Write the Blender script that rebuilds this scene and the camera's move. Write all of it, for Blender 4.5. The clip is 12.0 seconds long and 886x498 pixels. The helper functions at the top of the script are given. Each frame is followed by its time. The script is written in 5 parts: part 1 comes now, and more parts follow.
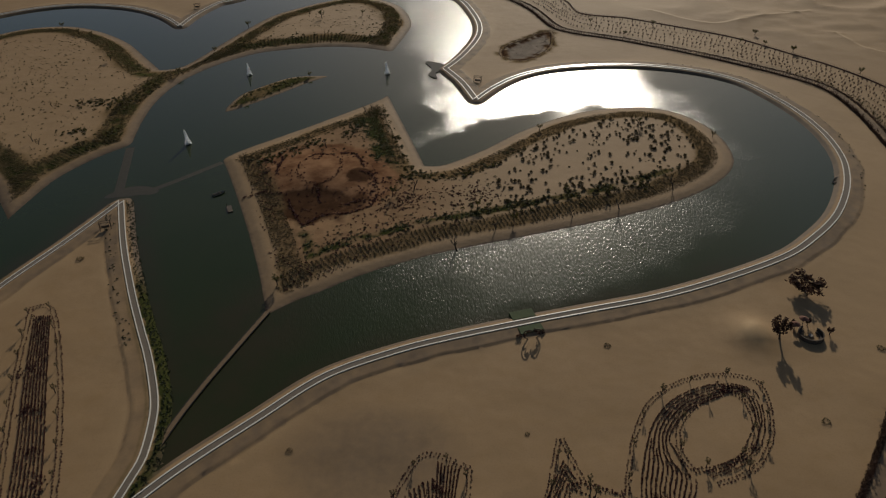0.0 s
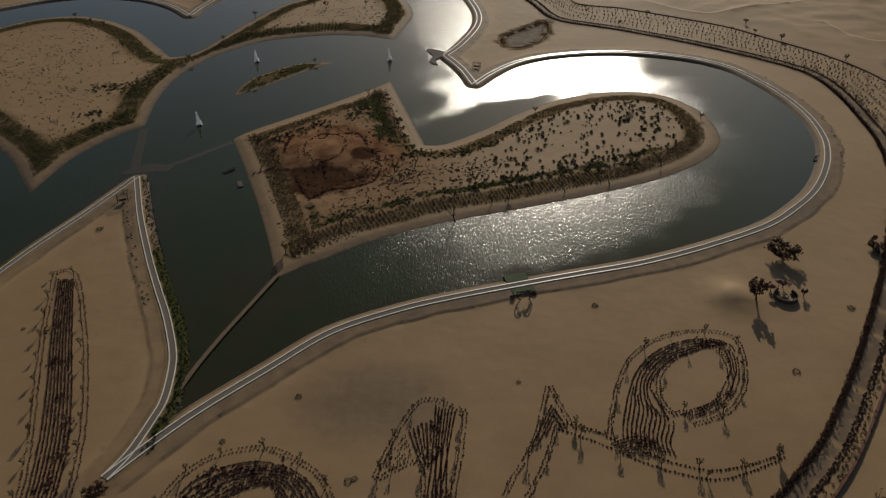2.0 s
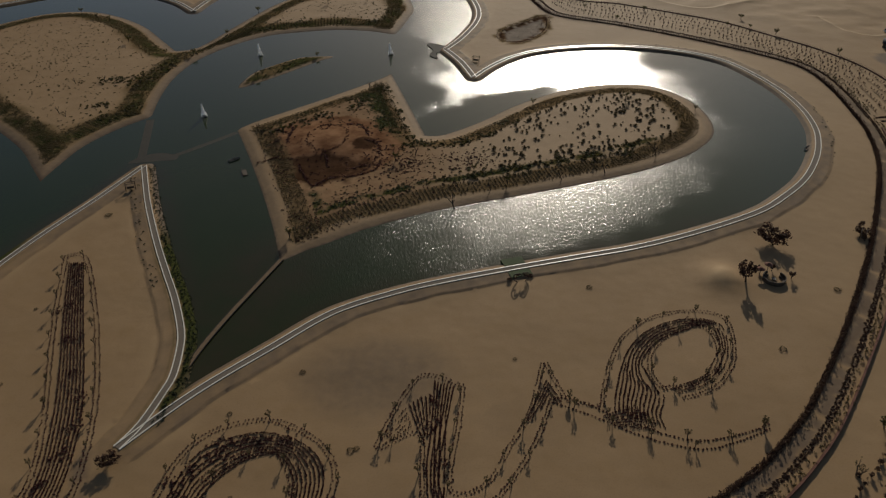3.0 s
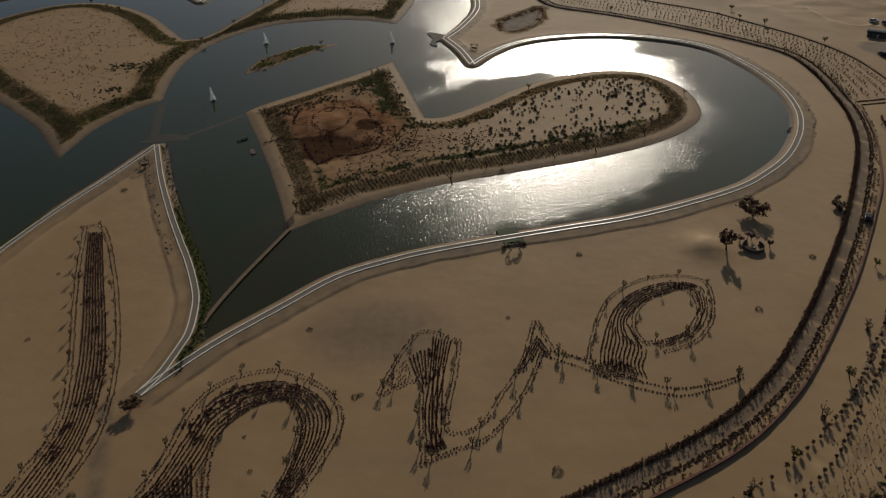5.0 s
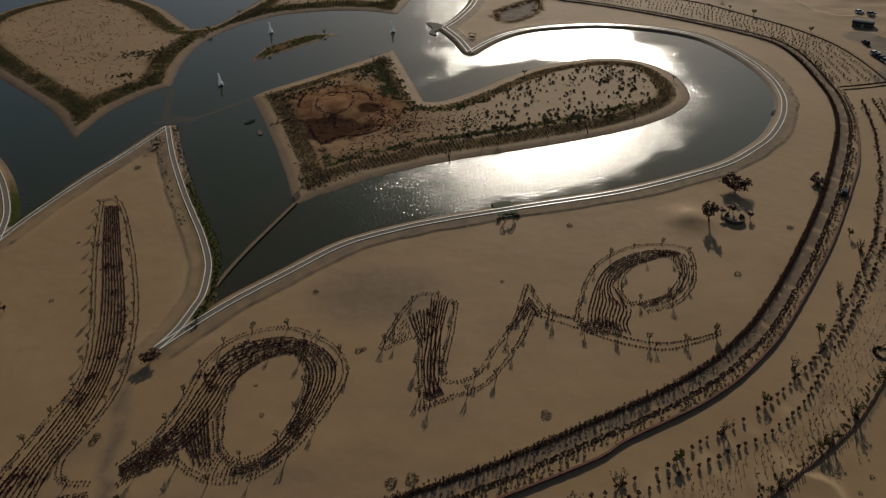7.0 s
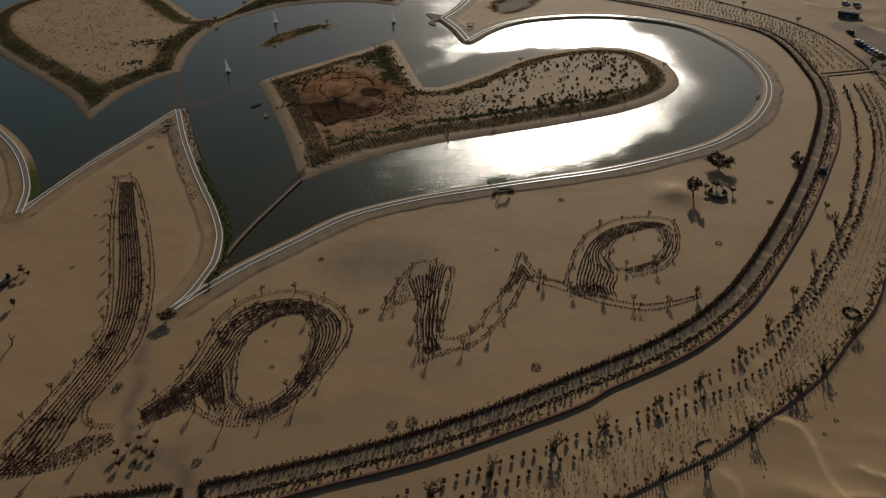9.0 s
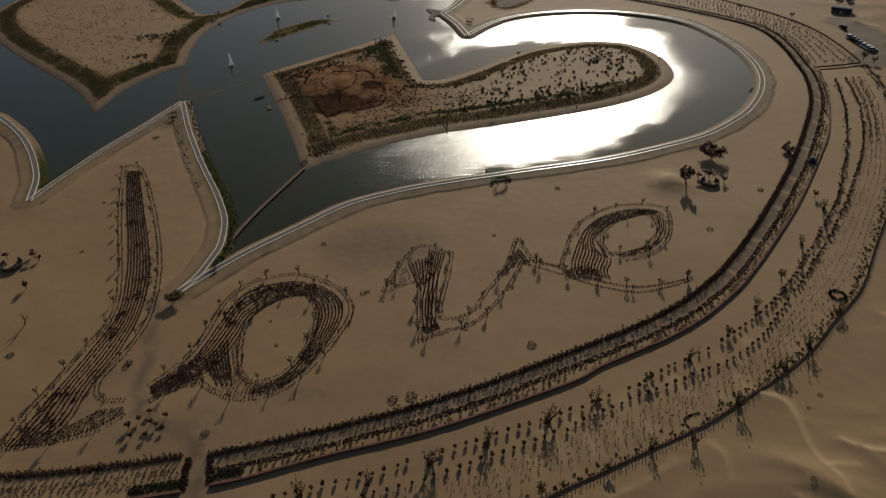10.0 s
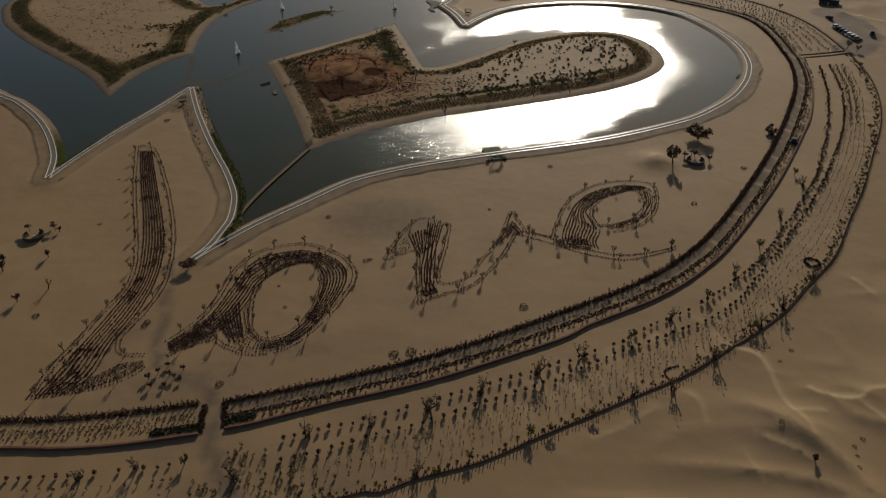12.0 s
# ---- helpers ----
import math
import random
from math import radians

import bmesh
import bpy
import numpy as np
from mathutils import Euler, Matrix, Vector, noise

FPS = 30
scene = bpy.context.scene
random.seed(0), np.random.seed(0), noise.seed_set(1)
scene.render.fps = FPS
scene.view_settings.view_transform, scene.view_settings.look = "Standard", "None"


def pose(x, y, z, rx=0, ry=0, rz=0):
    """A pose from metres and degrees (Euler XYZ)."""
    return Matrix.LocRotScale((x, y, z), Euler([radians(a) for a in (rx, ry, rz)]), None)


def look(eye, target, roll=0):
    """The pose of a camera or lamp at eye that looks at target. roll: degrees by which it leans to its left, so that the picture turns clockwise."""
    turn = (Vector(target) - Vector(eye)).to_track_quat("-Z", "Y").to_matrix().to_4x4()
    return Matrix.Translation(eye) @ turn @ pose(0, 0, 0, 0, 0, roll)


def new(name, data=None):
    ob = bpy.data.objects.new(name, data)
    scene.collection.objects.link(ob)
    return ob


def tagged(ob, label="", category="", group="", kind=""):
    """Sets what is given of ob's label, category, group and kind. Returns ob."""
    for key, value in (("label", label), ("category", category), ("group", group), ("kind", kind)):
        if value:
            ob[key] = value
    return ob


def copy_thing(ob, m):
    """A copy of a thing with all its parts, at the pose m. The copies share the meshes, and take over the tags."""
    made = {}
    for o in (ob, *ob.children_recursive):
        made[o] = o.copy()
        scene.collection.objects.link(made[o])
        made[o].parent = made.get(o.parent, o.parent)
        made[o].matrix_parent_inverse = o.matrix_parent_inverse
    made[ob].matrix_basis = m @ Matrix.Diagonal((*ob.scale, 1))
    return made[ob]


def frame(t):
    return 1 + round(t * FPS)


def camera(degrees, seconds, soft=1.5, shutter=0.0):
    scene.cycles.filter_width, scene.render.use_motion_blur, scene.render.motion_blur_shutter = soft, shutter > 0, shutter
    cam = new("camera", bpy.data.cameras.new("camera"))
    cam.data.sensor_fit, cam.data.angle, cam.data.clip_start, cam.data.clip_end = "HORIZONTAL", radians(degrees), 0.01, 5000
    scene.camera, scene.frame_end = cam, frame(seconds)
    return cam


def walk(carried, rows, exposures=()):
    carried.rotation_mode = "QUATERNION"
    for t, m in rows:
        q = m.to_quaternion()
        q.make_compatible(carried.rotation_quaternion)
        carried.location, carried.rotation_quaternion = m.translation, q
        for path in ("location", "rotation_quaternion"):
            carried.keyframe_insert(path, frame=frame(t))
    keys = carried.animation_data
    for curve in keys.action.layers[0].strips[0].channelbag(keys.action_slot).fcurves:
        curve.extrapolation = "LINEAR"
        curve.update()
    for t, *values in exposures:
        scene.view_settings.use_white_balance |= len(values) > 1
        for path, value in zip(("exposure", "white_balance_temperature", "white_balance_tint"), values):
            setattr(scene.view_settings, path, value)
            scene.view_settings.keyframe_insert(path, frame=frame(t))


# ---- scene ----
from mathutils.geometry import delaunay_2d_cdt

cam = camera(60, 12.0, soft=1.2)


def flight(x, y, z, yaw, pitch, roll):
    return pose(x, y, z, 90 + pitch, 0, yaw) @ pose(0, 0, 0, 0, 0, roll)


# a slow, level flight backwards from the lakes
PATH = (
    (0, 0.10, 0.08, 120.06, 0.06, -33.61, -1.07),
    (1, 0.58, -7.52, 120.11, 0.19, -33.65, -1.10),
    (2, 1.00, -15.11, 120.12, 0.28, -33.69, -1.12),
    (3, 1.36, -22.67, 120.11, 0.35, -33.71, -1.12),
    (4, 1.67, -30.20, 120.08, 0.39, -33.73, -1.11),
    (5, 1.95, -37.72, 120.04, 0.41, -33.74, -1.08),
    (6, 2.21, -45.21, 120.00, 0.41, -33.76, -1.05),
    (7, 2.45, -52.67, 119.98, 0.41, -33.77, -1.02),
    (8, 2.69, -60.12, 119.98, 0.40, -33.78, -0.98),
    (9, 2.95, -67.53, 120.02, 0.40, -33.80, -0.95),
    (10, 3.22, -74.93, 120.10, 0.40, -33.83, -0.92),
    (11, 3.53, -82.30, 120.24, 0.41, -33.86, -0.91),
    (12, 3.88, -89.65, 120.44, 0.44, -33.90, -0.90),
)
EXPOSURE = -0.55
walk(cam, [(t, flight(*p)) for t, *p in PATH], ((0, EXPOSURE), (12, EXPOSURE)))

# ---- light ----
SUN_UP, SUN_EAST = 20.5, 10.0          # elevation, and degrees east of the view's +y
world = bpy.data.worlds.new("desert_sky")
scene.world = world
world.use_nodes = True
wn = world.node_tree.nodes
sky = wn.new("ShaderNodeTexSky")
sky.sky_type = "NISHITA"
sky.sun_disc = False
sky.sun_elevation, sky.sun_rotation = radians(SUN_UP), radians(SUN_EAST)
sky.dust_density, sky.air_density, sky.ozone_density = 0.9, 0.7, 0.5
wn["Background"].inputs["Strength"].default_value = 0.08
world.node_tree.links.new(sky.outputs[0], wn["Background"].inputs["Color"])
lamp = bpy.data.lights.new("sun", "SUN")
lamp.energy, lamp.angle, lamp.color = 4.0, radians(0.6), (1.0, 0.91, 0.76)
sun = new("sun", lamp)
se, sa = radians(SUN_UP), radians(SUN_EAST)
sun.matrix_world = look((math.sin(sa) * math.cos(se) * 300, math.cos(sa) * math.cos(se) * 300 + 200, math.sin(se) * 300), (0, 200, 0))


# ---- materials ----
def nodes_of(name):
    m = bpy.data.materials.new(name)
    m.use_nodes = True
    t = m.node_tree
    return m, t, t.nodes["Principled BSDF"]


def mk(t, kind, **inputs):
    n = t.nodes.new(kind)
    for k, v in inputs.items():
        n.inputs[k].default_value = v
    return n


def noise_of(t, scale, detail=4.0, rough=0.6, stretch=None):
    geo = t.nodes.new("ShaderNodeNewGeometry")
    out = geo.outputs["Position"]
    if stretch:
        mp = t.nodes.new("ShaderNodeMapping")
        mp.inputs["Rotation"].default_value = (0, 0, radians(stretch[0]))
        mp.inputs["Scale"].default_value = stretch[1:]
        t.links.new(out, mp.inputs["Vector"])
        out = mp.outputs[0]
    n = mk(t, "ShaderNodeTexNoise", Scale=scale, Detail=detail, Roughness=rough)
    t.links.new(out, n.inputs["Vector"])
    return n.outputs["Fac"]


def ramp(t, fac, lo, hi):
    n = mk(t, "ShaderNodeMapRange")
    n.inputs["From Min"].default_value, n.inputs["From Max"].default_value = lo, hi
    t.links.new(fac, n.inputs["Value"])
    return n.outputs[0]


def blend(t, fac, a, b):
    n = t.nodes.new("ShaderNodeMix")
    n.data_type = "RGBA"
    for v, k in ((fac, 0), (a, 6), (b, 7)):
        if isinstance(v, (tuple, float)):
            n.inputs[k].default_value = (*v, 1) if isinstance(v, tuple) else v
        else:
            t.links.new(v, n.inputs[k])
    return n.outputs[2]


def times(t, a, b, op="MULTIPLY"):
    n = t.nodes.new("ShaderNodeMath")
    n.operation = op
    for v, k in ((a, 0), (b, 1)):
        if isinstance(v, float):
            n.inputs[k].default_value = v
        else:
            t.links.new(v, n.inputs[k])
    return n.outputs[0]


def bump(t, bsdf, height, strength, distance):
    b = mk(t, "ShaderNodeBump", Strength=strength, Distance=distance)
    t.links.new(height, b.inputs["Height"])
    t.links.new(b.outputs[0], bsdf.inputs["Normal"])
    return b


def attr(t, name):
    n = t.nodes.new("ShaderNodeAttribute")
    n.attribute_name = name
    return n.outputs["Fac"]


def plain(name, a, b, scale=2.0, rough=0.8, metal=0.0, relief=0.02, per_piece=0.0, leafy=0.0):
    """Two tones mixed by noise, with fine relief; per_piece: how far islands of the mesh differ."""
    m, t, p = nodes_of(name)
    col = blend(t, ramp(t, noise_of(t, scale, 5), 0.3, 0.7), a, b)
    col = blend(t, times(t, noise_of(t, scale * 0.13, 3), 0.35), col, tuple(0.6 * v for v in a))
    if per_piece:
        g = t.nodes.new("ShaderNodeNewGeometry")
        col = blend(t, times(t, g.outputs["Random Per Island"], per_piece), col, tuple(1.9 * v for v in b))
        o = t.nodes.new("ShaderNodeObjectInfo")
        col = blend(t, times(t, o.outputs["Random"], 0.35), col, tuple(0.5 * v for v in a))
    t.links.new(col, p.inputs["Base Color"])
    p.inputs["Roughness"].default_value = rough
    p.inputs["Metallic"].default_value = metal
    p.inputs["Specular IOR Level"].default_value = 0.25
    bump(t, p, noise_of(t, scale * 6, 3), 0.5, relief)
    if leafy:
        thin = t.nodes.new("ShaderNodeBsdfTranslucent")
        t.links.new(col, thin.inputs["Color"])
        mix = mk(t, "ShaderNodeMixShader", Fac=leafy)
        t.links.new(p.outputs[0], mix.inputs[1])
        t.links.new(thin.outputs[0], mix.inputs[2])
        t.links.new(mix.outputs[0], t.nodes["Material Output"].inputs["Surface"])
    return m


def ground_material():
    m, t, p = nodes_of("desert_sand")
    big, mid, fine = noise_of(t, 0.02, 4), noise_of(t, 0.16, 5), noise_of(t, 2.2, 4)
    sand = blend(t, ramp(t, big, 0.35, 0.65), (0.286, 0.186, 0.094), (0.335, 0.222, 0.116))
    sand = blend(t, times(t, ramp(t, mid, 0.40, 0.72), 0.7), sand, (0.268, 0.170, 0.080))
    sand = blend(t, times(t, ramp(t, fine, 0.5, 0.8), 0.35), sand, (0.19, 0.122, 0.065))
    edge = ramp(t, noise_of(t, 0.5, 5), 0.2, 0.8)

    def zone(col, name, tone, sharp=0.5):
        f = times(t, attr(t, name), times(t, times(t, edge, sharp), 1.0 - sharp / 2, "ADD"))
        n = ramp(t, f, 0.15, 0.75)
        return blend(t, n, col, tone)

    col = zone(sand, "damp", blend(t, ramp(t, mid, 0.3, 0.7), (0.105, 0.074, 0.048), (0.17, 0.122, 0.080)))
    # pale tone: blown sand, plus sunlight painted on crests, knoll and eastern sand
    col = blend(t, times(t, attr(t, "drift_and_sun"), ramp(t, mid, 0.0, 0.7)), col, (0.50, 0.355, 0.195))
    col = zone(col, "soil", blend(t, ramp(t, mid, 0.35, 0.65), (0.135, 0.066, 0.034), (0.30, 0.168, 0.090)), 0.9)
    col = zone(col, "dark", blend(t, ramp(t, mid, 0.35, 0.65), (0.046, 0.024, 0.013), (0.088, 0.047, 0.026)), 0.8)
    col = zone(col, "green", blend(t, ramp(t, noise_of(t, 0.9, 4), 0.35, 0.65), (0.095, 0.070, 0.034), (0.19, 0.128, 0.066)), 0.9)
    col = zone(col, "lawn", blend(t, ramp(t, noise_of(t, 1.2, 4), 0.35, 0.65), (0.030, 0.038, 0.011), (0.062, 0.062, 0.022)), 0.7)
    col = zone(col, "track", blend(t, ramp(t, mid, 0.3, 0.7), (0.15, 0.104, 0.066), (0.19, 0.134, 0.085)), 0.6)
    t.links.new(col, p.inputs["Base Color"])
    p.inputs["Roughness"].default_value = 0.75
    crumbly = times(t, times(t, attr(t, "dark"), attr(t, "soil"), "MAXIMUM"), times(t, attr(t, "green"), attr(t, "lawn"), "MAXIMUM"), "MAXIMUM")
    t.links.new(ramp(t, times(t, times(t, crumbly, -0.16), 0.085, "ADD"), 0.0, 1.0), p.inputs["Specular IOR Level"])
    swell = noise_of(t, 0.22, 3, 0.5, (12, 0.7, 1.1, 1))
    h = times(t, times(t, swell, 0.16), times(t, noise_of(t, 0.045, 3), 1.9), "ADD")
    h = times(t, h, times(t, noise_of(t, 2.6, 4, 0.7), 0.07), "ADD")
    bump(t, p, h, 0.5, 0.5)
    return m


def water_material():
    m, t, p = nodes_of("lake_water")
    murk = blend(t, ramp(t, noise_of(t, 0.012, 3), 0.35, 0.65), (0.019, 0.030, 0.008), (0.027, 0.036, 0.011))
    murk = blend(t, times(t, attr(t, "shallow"), ramp(t, noise_of(t, 0.08, 3), 0.15, 0.6)), murk, (0.034, 0.030, 0.012))
    # colour turns to a paler teal towards the east
    murk = blend(t, attr(t, "teal"), murk, (0.038, 0.054, 0.034))
    t.links.new(murk, p.inputs["Base Color"])
    lull = times(t, noise_of(t, 0.30, 4, 0.65, (20, 1.0, 2.2, 1)), 0.55)
    ruffle = ramp(t, times(t, times(t, attr(t, "ruffle"), 1.3), lull, "SUBTRACT"), 0.0, 0.95)
    p.inputs["IOR"].default_value = 1.333
    p.inputs["Specular IOR Level"].default_value = 0.34
    t.links.new(times(t, times(t, ruffle, 0.13), 0.05, "ADD"), p.inputs["Roughness"])
    # short steep wavelets, longer across the wind than along it
    w = times(t, noise_of(t, 3.4, 2, 0.62, (6, 1.0, 0.27, 1)), noise_of(t, 2.0, 2, 0.5, (-10, 1.0, 0.30, 1)), "ADD")
    gust = times(t, times(t, ramp(t, noise_of(t, 0.10, 3, 0.6, (15, 1.0, 1.8, 1)), 0.30, 0.70), 0.5), 0.75, "ADD")
    w = times(t, times(t, w, -1.0, "ADD"), times(t, ruffle, gust))
    bump(t, p, w, 1.0, 0.083)
    return m


SAND, WATER = ground_material(), water_material()
ASPHALT = plain("path_asphalt", (0.155, 0.126, 0.094), (0.195, 0.160, 0.122), 1.5, 0.9)
KERB = plain("white_kerb_paint", (0.74, 0.68, 0.55), (0.84, 0.78, 0.66), 0.8, 0.3)
KERB.node_tree.nodes["Principled BSDF"].inputs["Specular IOR Level"].default_value = 0.6
DRY = plain("dry_maroon_shrub", (0.080, 0.029, 0.023), (0.125, 0.050, 0.038), 1.2, 0.85, per_piece=0.3, leafy=0.25)
LEAF = plain("dusty_green_leaf", (0.058, 0.053, 0.014), (0.10, 0.084, 0.026), 0.9, 0.7, per_piece=0.3, leafy=0.45)
OLIVE = plain("olive_scrub_leaf", (0.095, 0.070, 0.032), (0.155, 0.116, 0.054), 0.7, 0.8, per_piece=0.3, leafy=0.3)
BARK = plain("grey_brown_bark", (0.055, 0.040, 0.030), (0.11, 0.082, 0.06), 5.0, 0.9)
GREEN = plain("green_shrub_leaf", (0.058, 0.070, 0.024), (0.095, 0.104, 0.038), 0.9, 0.75, per_piece=0.3, leafy=0.35)
HEDGE = plain("dark_hedge_leaf", (0.062, 0.033, 0.022), (0.105, 0.060, 0.040), 1.0, 0.85, per_piece=0.25, leafy=0.35)
SEDGE = plain("dark_green_sedge", (0.020, 0.028, 0.010), (0.036, 0.044, 0.017), 1.0, 0.85, per_piece=0.25, leafy=0.2)
GRASS = plain("lawn_green", (0.035, 0.060, 0.018), (0.065, 0.085, 0.03), 1.5, 0.85)
TIMBER = plain("dark_timber", (0.060, 0.042, 0.028), (0.11, 0.08, 0.055), 3.0, 0.8)
MAT = plain("palm_mat_fence", (0.135, 0.058, 0.038), (0.20, 0.095, 0.060), 3.0, 0.9)
MUD = plain("wet_mud", (0.020, 0.018, 0.013), (0.036, 0.031, 0.022), 0.8, 0.85)
STONE = plain("pale_stone", (0.28, 0.24, 0.19), (0.40, 0.34, 0.27), 1.5, 0.85)
EARTH = plain("packed_earth", (0.15, 0.098, 0.055), (0.22, 0.15, 0.088), 1.2, 0.95)
FOAM = plain("fountain_water", (0.80, 0.82, 0.84), (0.9, 0.9, 0.9), 3.0, 0.5, leafy=0.45)
BLACK = plain("black_float", (0.015, 0.015, 0.016), (0.03, 0.03, 0.03), 3.0, 0.5)


# ---- plan helpers ----
def line(pts, step=1.0, closed=False):
    """A smooth curve through pts, in even steps."""
    p = np.array(pts, float)
    n = len(p)
    out = []
    for i in range(n if closed else n - 1):
        if closed:
            a, b, c, d = p[i - 1], p[i], p[(i + 1) % n], p[(i + 2) % n]
        else:
            a, b, c, d = p[max(i - 1, 0)], p[i], p[i + 1], p[min(i + 2, n - 1)]
        u = np.linspace(0, 1, 16, endpoint=False)[:, None]
        out.append(0.5 * (2 * b + (c - a) * u + (2 * a - 5 * b + 4 * c - d) * u**2 + (3 * b - a - 3 * c + d) * u**3))
    out.append(p[:1] if closed else p[-1:])
    return even(np.concatenate(out), step)


def even(q, step):
    q = np.asarray(q, float)
    s = np.r_[0, np.cumsum(np.linalg.norm(np.diff(q, axis=0), axis=1))]
    k = max(2, int(round(s[-1] / step)) + 1)
    u = np.linspace(0, s[-1], k)
    return np.c_[np.interp(u, s, q[:, 0]), np.interp(u, s, q[:, 1])]


def sides(q):
    """The unit normal to the left of each point of a curve."""
    d = np.gradient(q, axis=0)
    d /= np.linalg.norm(d, axis=1)[:, None] + 1e-9
    return np.c_[-d[:, 1], d[:, 0]]


def shifted(q, off):
    return q + sides(q) * (off[:, None] if isinstance(off, np.ndarray) else off)


def away(pts, q, reach=80.0):
    """The distance from each point to the polyline q; reach where it is farther than that."""
    q = np.asarray(q, np.float32)
    p = np.asarray(pts, np.float32)
    out = np.full(len(p), reach)
    near = np.flatnonzero(((p > q.min(0) - reach) & (p < q.max(0) + reach)).all(1))
    ax, ay = q[:-1].T
    dx, dy = np.diff(q, axis=0).T
    ll = dx * dx + dy * dy + 1e-9
    for i in range(0, len(near), 2000):
        k = near[i:i + 2000]
        wx, wy = p[k, :1] - ax, p[k, 1:] - ay
        u = np.clip((wx * dx + wy * dy) / ll, 0, 1)
        wx -= u * dx
        wy -= u * dy
        wx *= wx
        wy *= wy
        wx += wy
        out[k] = np.minimum(np.sqrt(wx.min(1)), reach)
    return out


def inside(pts, q):
    x, y = pts[:, :1], pts[:, 1:]
    x0, y0, x1, y1 = *q[:-1].T, *q[1:].T
    out = np.zeros(len(pts), bool)
    for i in range(0, len(pts), 8000):
        s = slice(i, i + 8000)
        cut = ((y0 > y[s]) != (y1 > y[s])) & (x[s] < (x1 - x0) * (y[s] - y0) / (y1 - y0 + 1e-12) + x0)
        out[s] = cut.sum(1) % 2 == 1
    return out


def grain(x, y, seed=0):
    """Smooth value noise, 0 to 1, of unit lattice."""
    def h(i, j):
        v = np.sin(i * 127.1 + j * 311.7 + seed * 74.7) * 43758.5453
        return v - np.floor(v)
    i, j = np.floor(x), np.floor(y)
    u, v = x - i, y - j
    u, v = u * u * (3 - 2 * u), v * v * (3 - 2 * v)
    return (h(i, j) * (1 - u) + h(i + 1, j) * u) * (1 - v) + (h(i, j + 1) * (1 - u) + h(i + 1, j + 1) * u) * v


def ease(v, a, b):
    u = np.clip((v - a) / (b - a), 0, 1)
    return u * u * (3 - 2 * u)


# ---- the plan: two joined heart-shaped lakes, islands, letters, planted belt ----
NOTCH_A = line([(2.3, 322.3), (9.0, 305.8), (13.9, 287.0)])
HEART_A_EAST = line([(13.9, 287.0), (21.5, 299.1), (32.1, 311.0), (44.8, 318.5), (60.1, 322.3), (76.5, 323.2), (94.9, 320.1), (112.0, 312.3),
                     (124.0, 300.9), (131.2, 284.4), (135.6, 267.2), (137.0, 249.1), (135.3, 232.8), (131.6, 220.4), (125.8, 208.0), (117.0, 194.5),
                     (106.6, 183.6), (94.1, 173.6), (73.5, 163.4), (54.7, 156.2), (36.9, 151.5), (19.9, 147.0), (0.8, 141.5), (-12.1, 136.8),
                     (-27.3, 128.9), (-40.4, 116.1), (-52.2, 104.1), (-59.5, 95.3), (-66.7, 85.4)])
HEART_A_WEST = line([(-66.7, 85.4), (-63.9, 91.7), (-62.0, 100.9), (-61.3, 106.7), (-62.3, 115.9), (-63.9, 122.5), (-67.4, 131.5), (-70.8, 139.1),
                     (-75.1, 147.8), (-82.4, 163.3), (-92.2, 186.2), (-101.2, 210.6)])
HEART_B_EAST = line([(-101.2, 210.6), (-109.2, 188.0), (-117.9, 166.5), (-124.4, 146.5), (-127.7, 133.3)])
HEART_B_WEST = line([(-127.7, 133.3), (-131.1, 145.9), (-135.6, 155.9), (-143.9, 170.1), (-154.0, 183.6), (-167.4, 197.6), (-178.0, 205.5),
                     (-205, 230), (-235, 268), (-258, 315), (-266, 360), (-257, 395), (-235.6, 415.4), (-220.7, 425.9), (-203.0, 431.1),
                     (-182.0, 428.7), (-163.4, 421.1), (-145.4, 406.7), (-132.0, 389.6)])
HEART_B_NORTH = line([(-132.0, 389.6), (-128.9, 408.7), (-122.0, 429.1), (-115.2, 435.3), (-95, 455), (-60, 468), (-25, 462), (0, 446),
                      (12.1, 426.9), (18.1, 400.5), (20.0, 378.7), (17.4, 359.9), (9.5, 336.8), (2.3, 322.3)])
WALKS = (NOTCH_A, HEART_A_EAST, HEART_A_WEST, HEART_B_EAST, HEART_B_WEST, HEART_B_NORTH)
LAKE = np.concatenate([w[:-1] for w in WALKS] + [NOTCH_A[:1]])
ISLE_MAIN = np.concatenate([
    line([(-44.9, 152.6), (-51.2, 173.7), (-60.7, 200.9), (-72.1, 230.5), (-76.2, 239.8)])[:-1],
    line([(-76.2, 239.8), (-69.5, 247.9), (-48.9, 266.4), (-26.3, 288.2), (-21.6, 295.2)])[:-1],
    line([(-21.6, 295.2), (-15.6, 271.4), (-8.4, 242.6), (-6.0, 232.2)])[:-1],
    line([(-6.0, 232.2), (1.2, 232.8), (14.8, 243.4), (28.1, 256.9), (43.4, 268.8), (57.2, 275.5), (72.5, 278.2), (86.4, 274.8), (95.5, 264.6),
          (99.8, 251.5), (99.8, 236.1), (95.9, 225.6), (87.6, 215.9), (77.3, 208.2), (63.6, 201.0), (42.6, 193.1), (22.9, 186.7), (1.0, 179.9),
          (-13.9, 173.6), (-24.5, 167.8), (-32.2, 162.1), (-38.7, 158.0), (-44.9, 152.6)])])
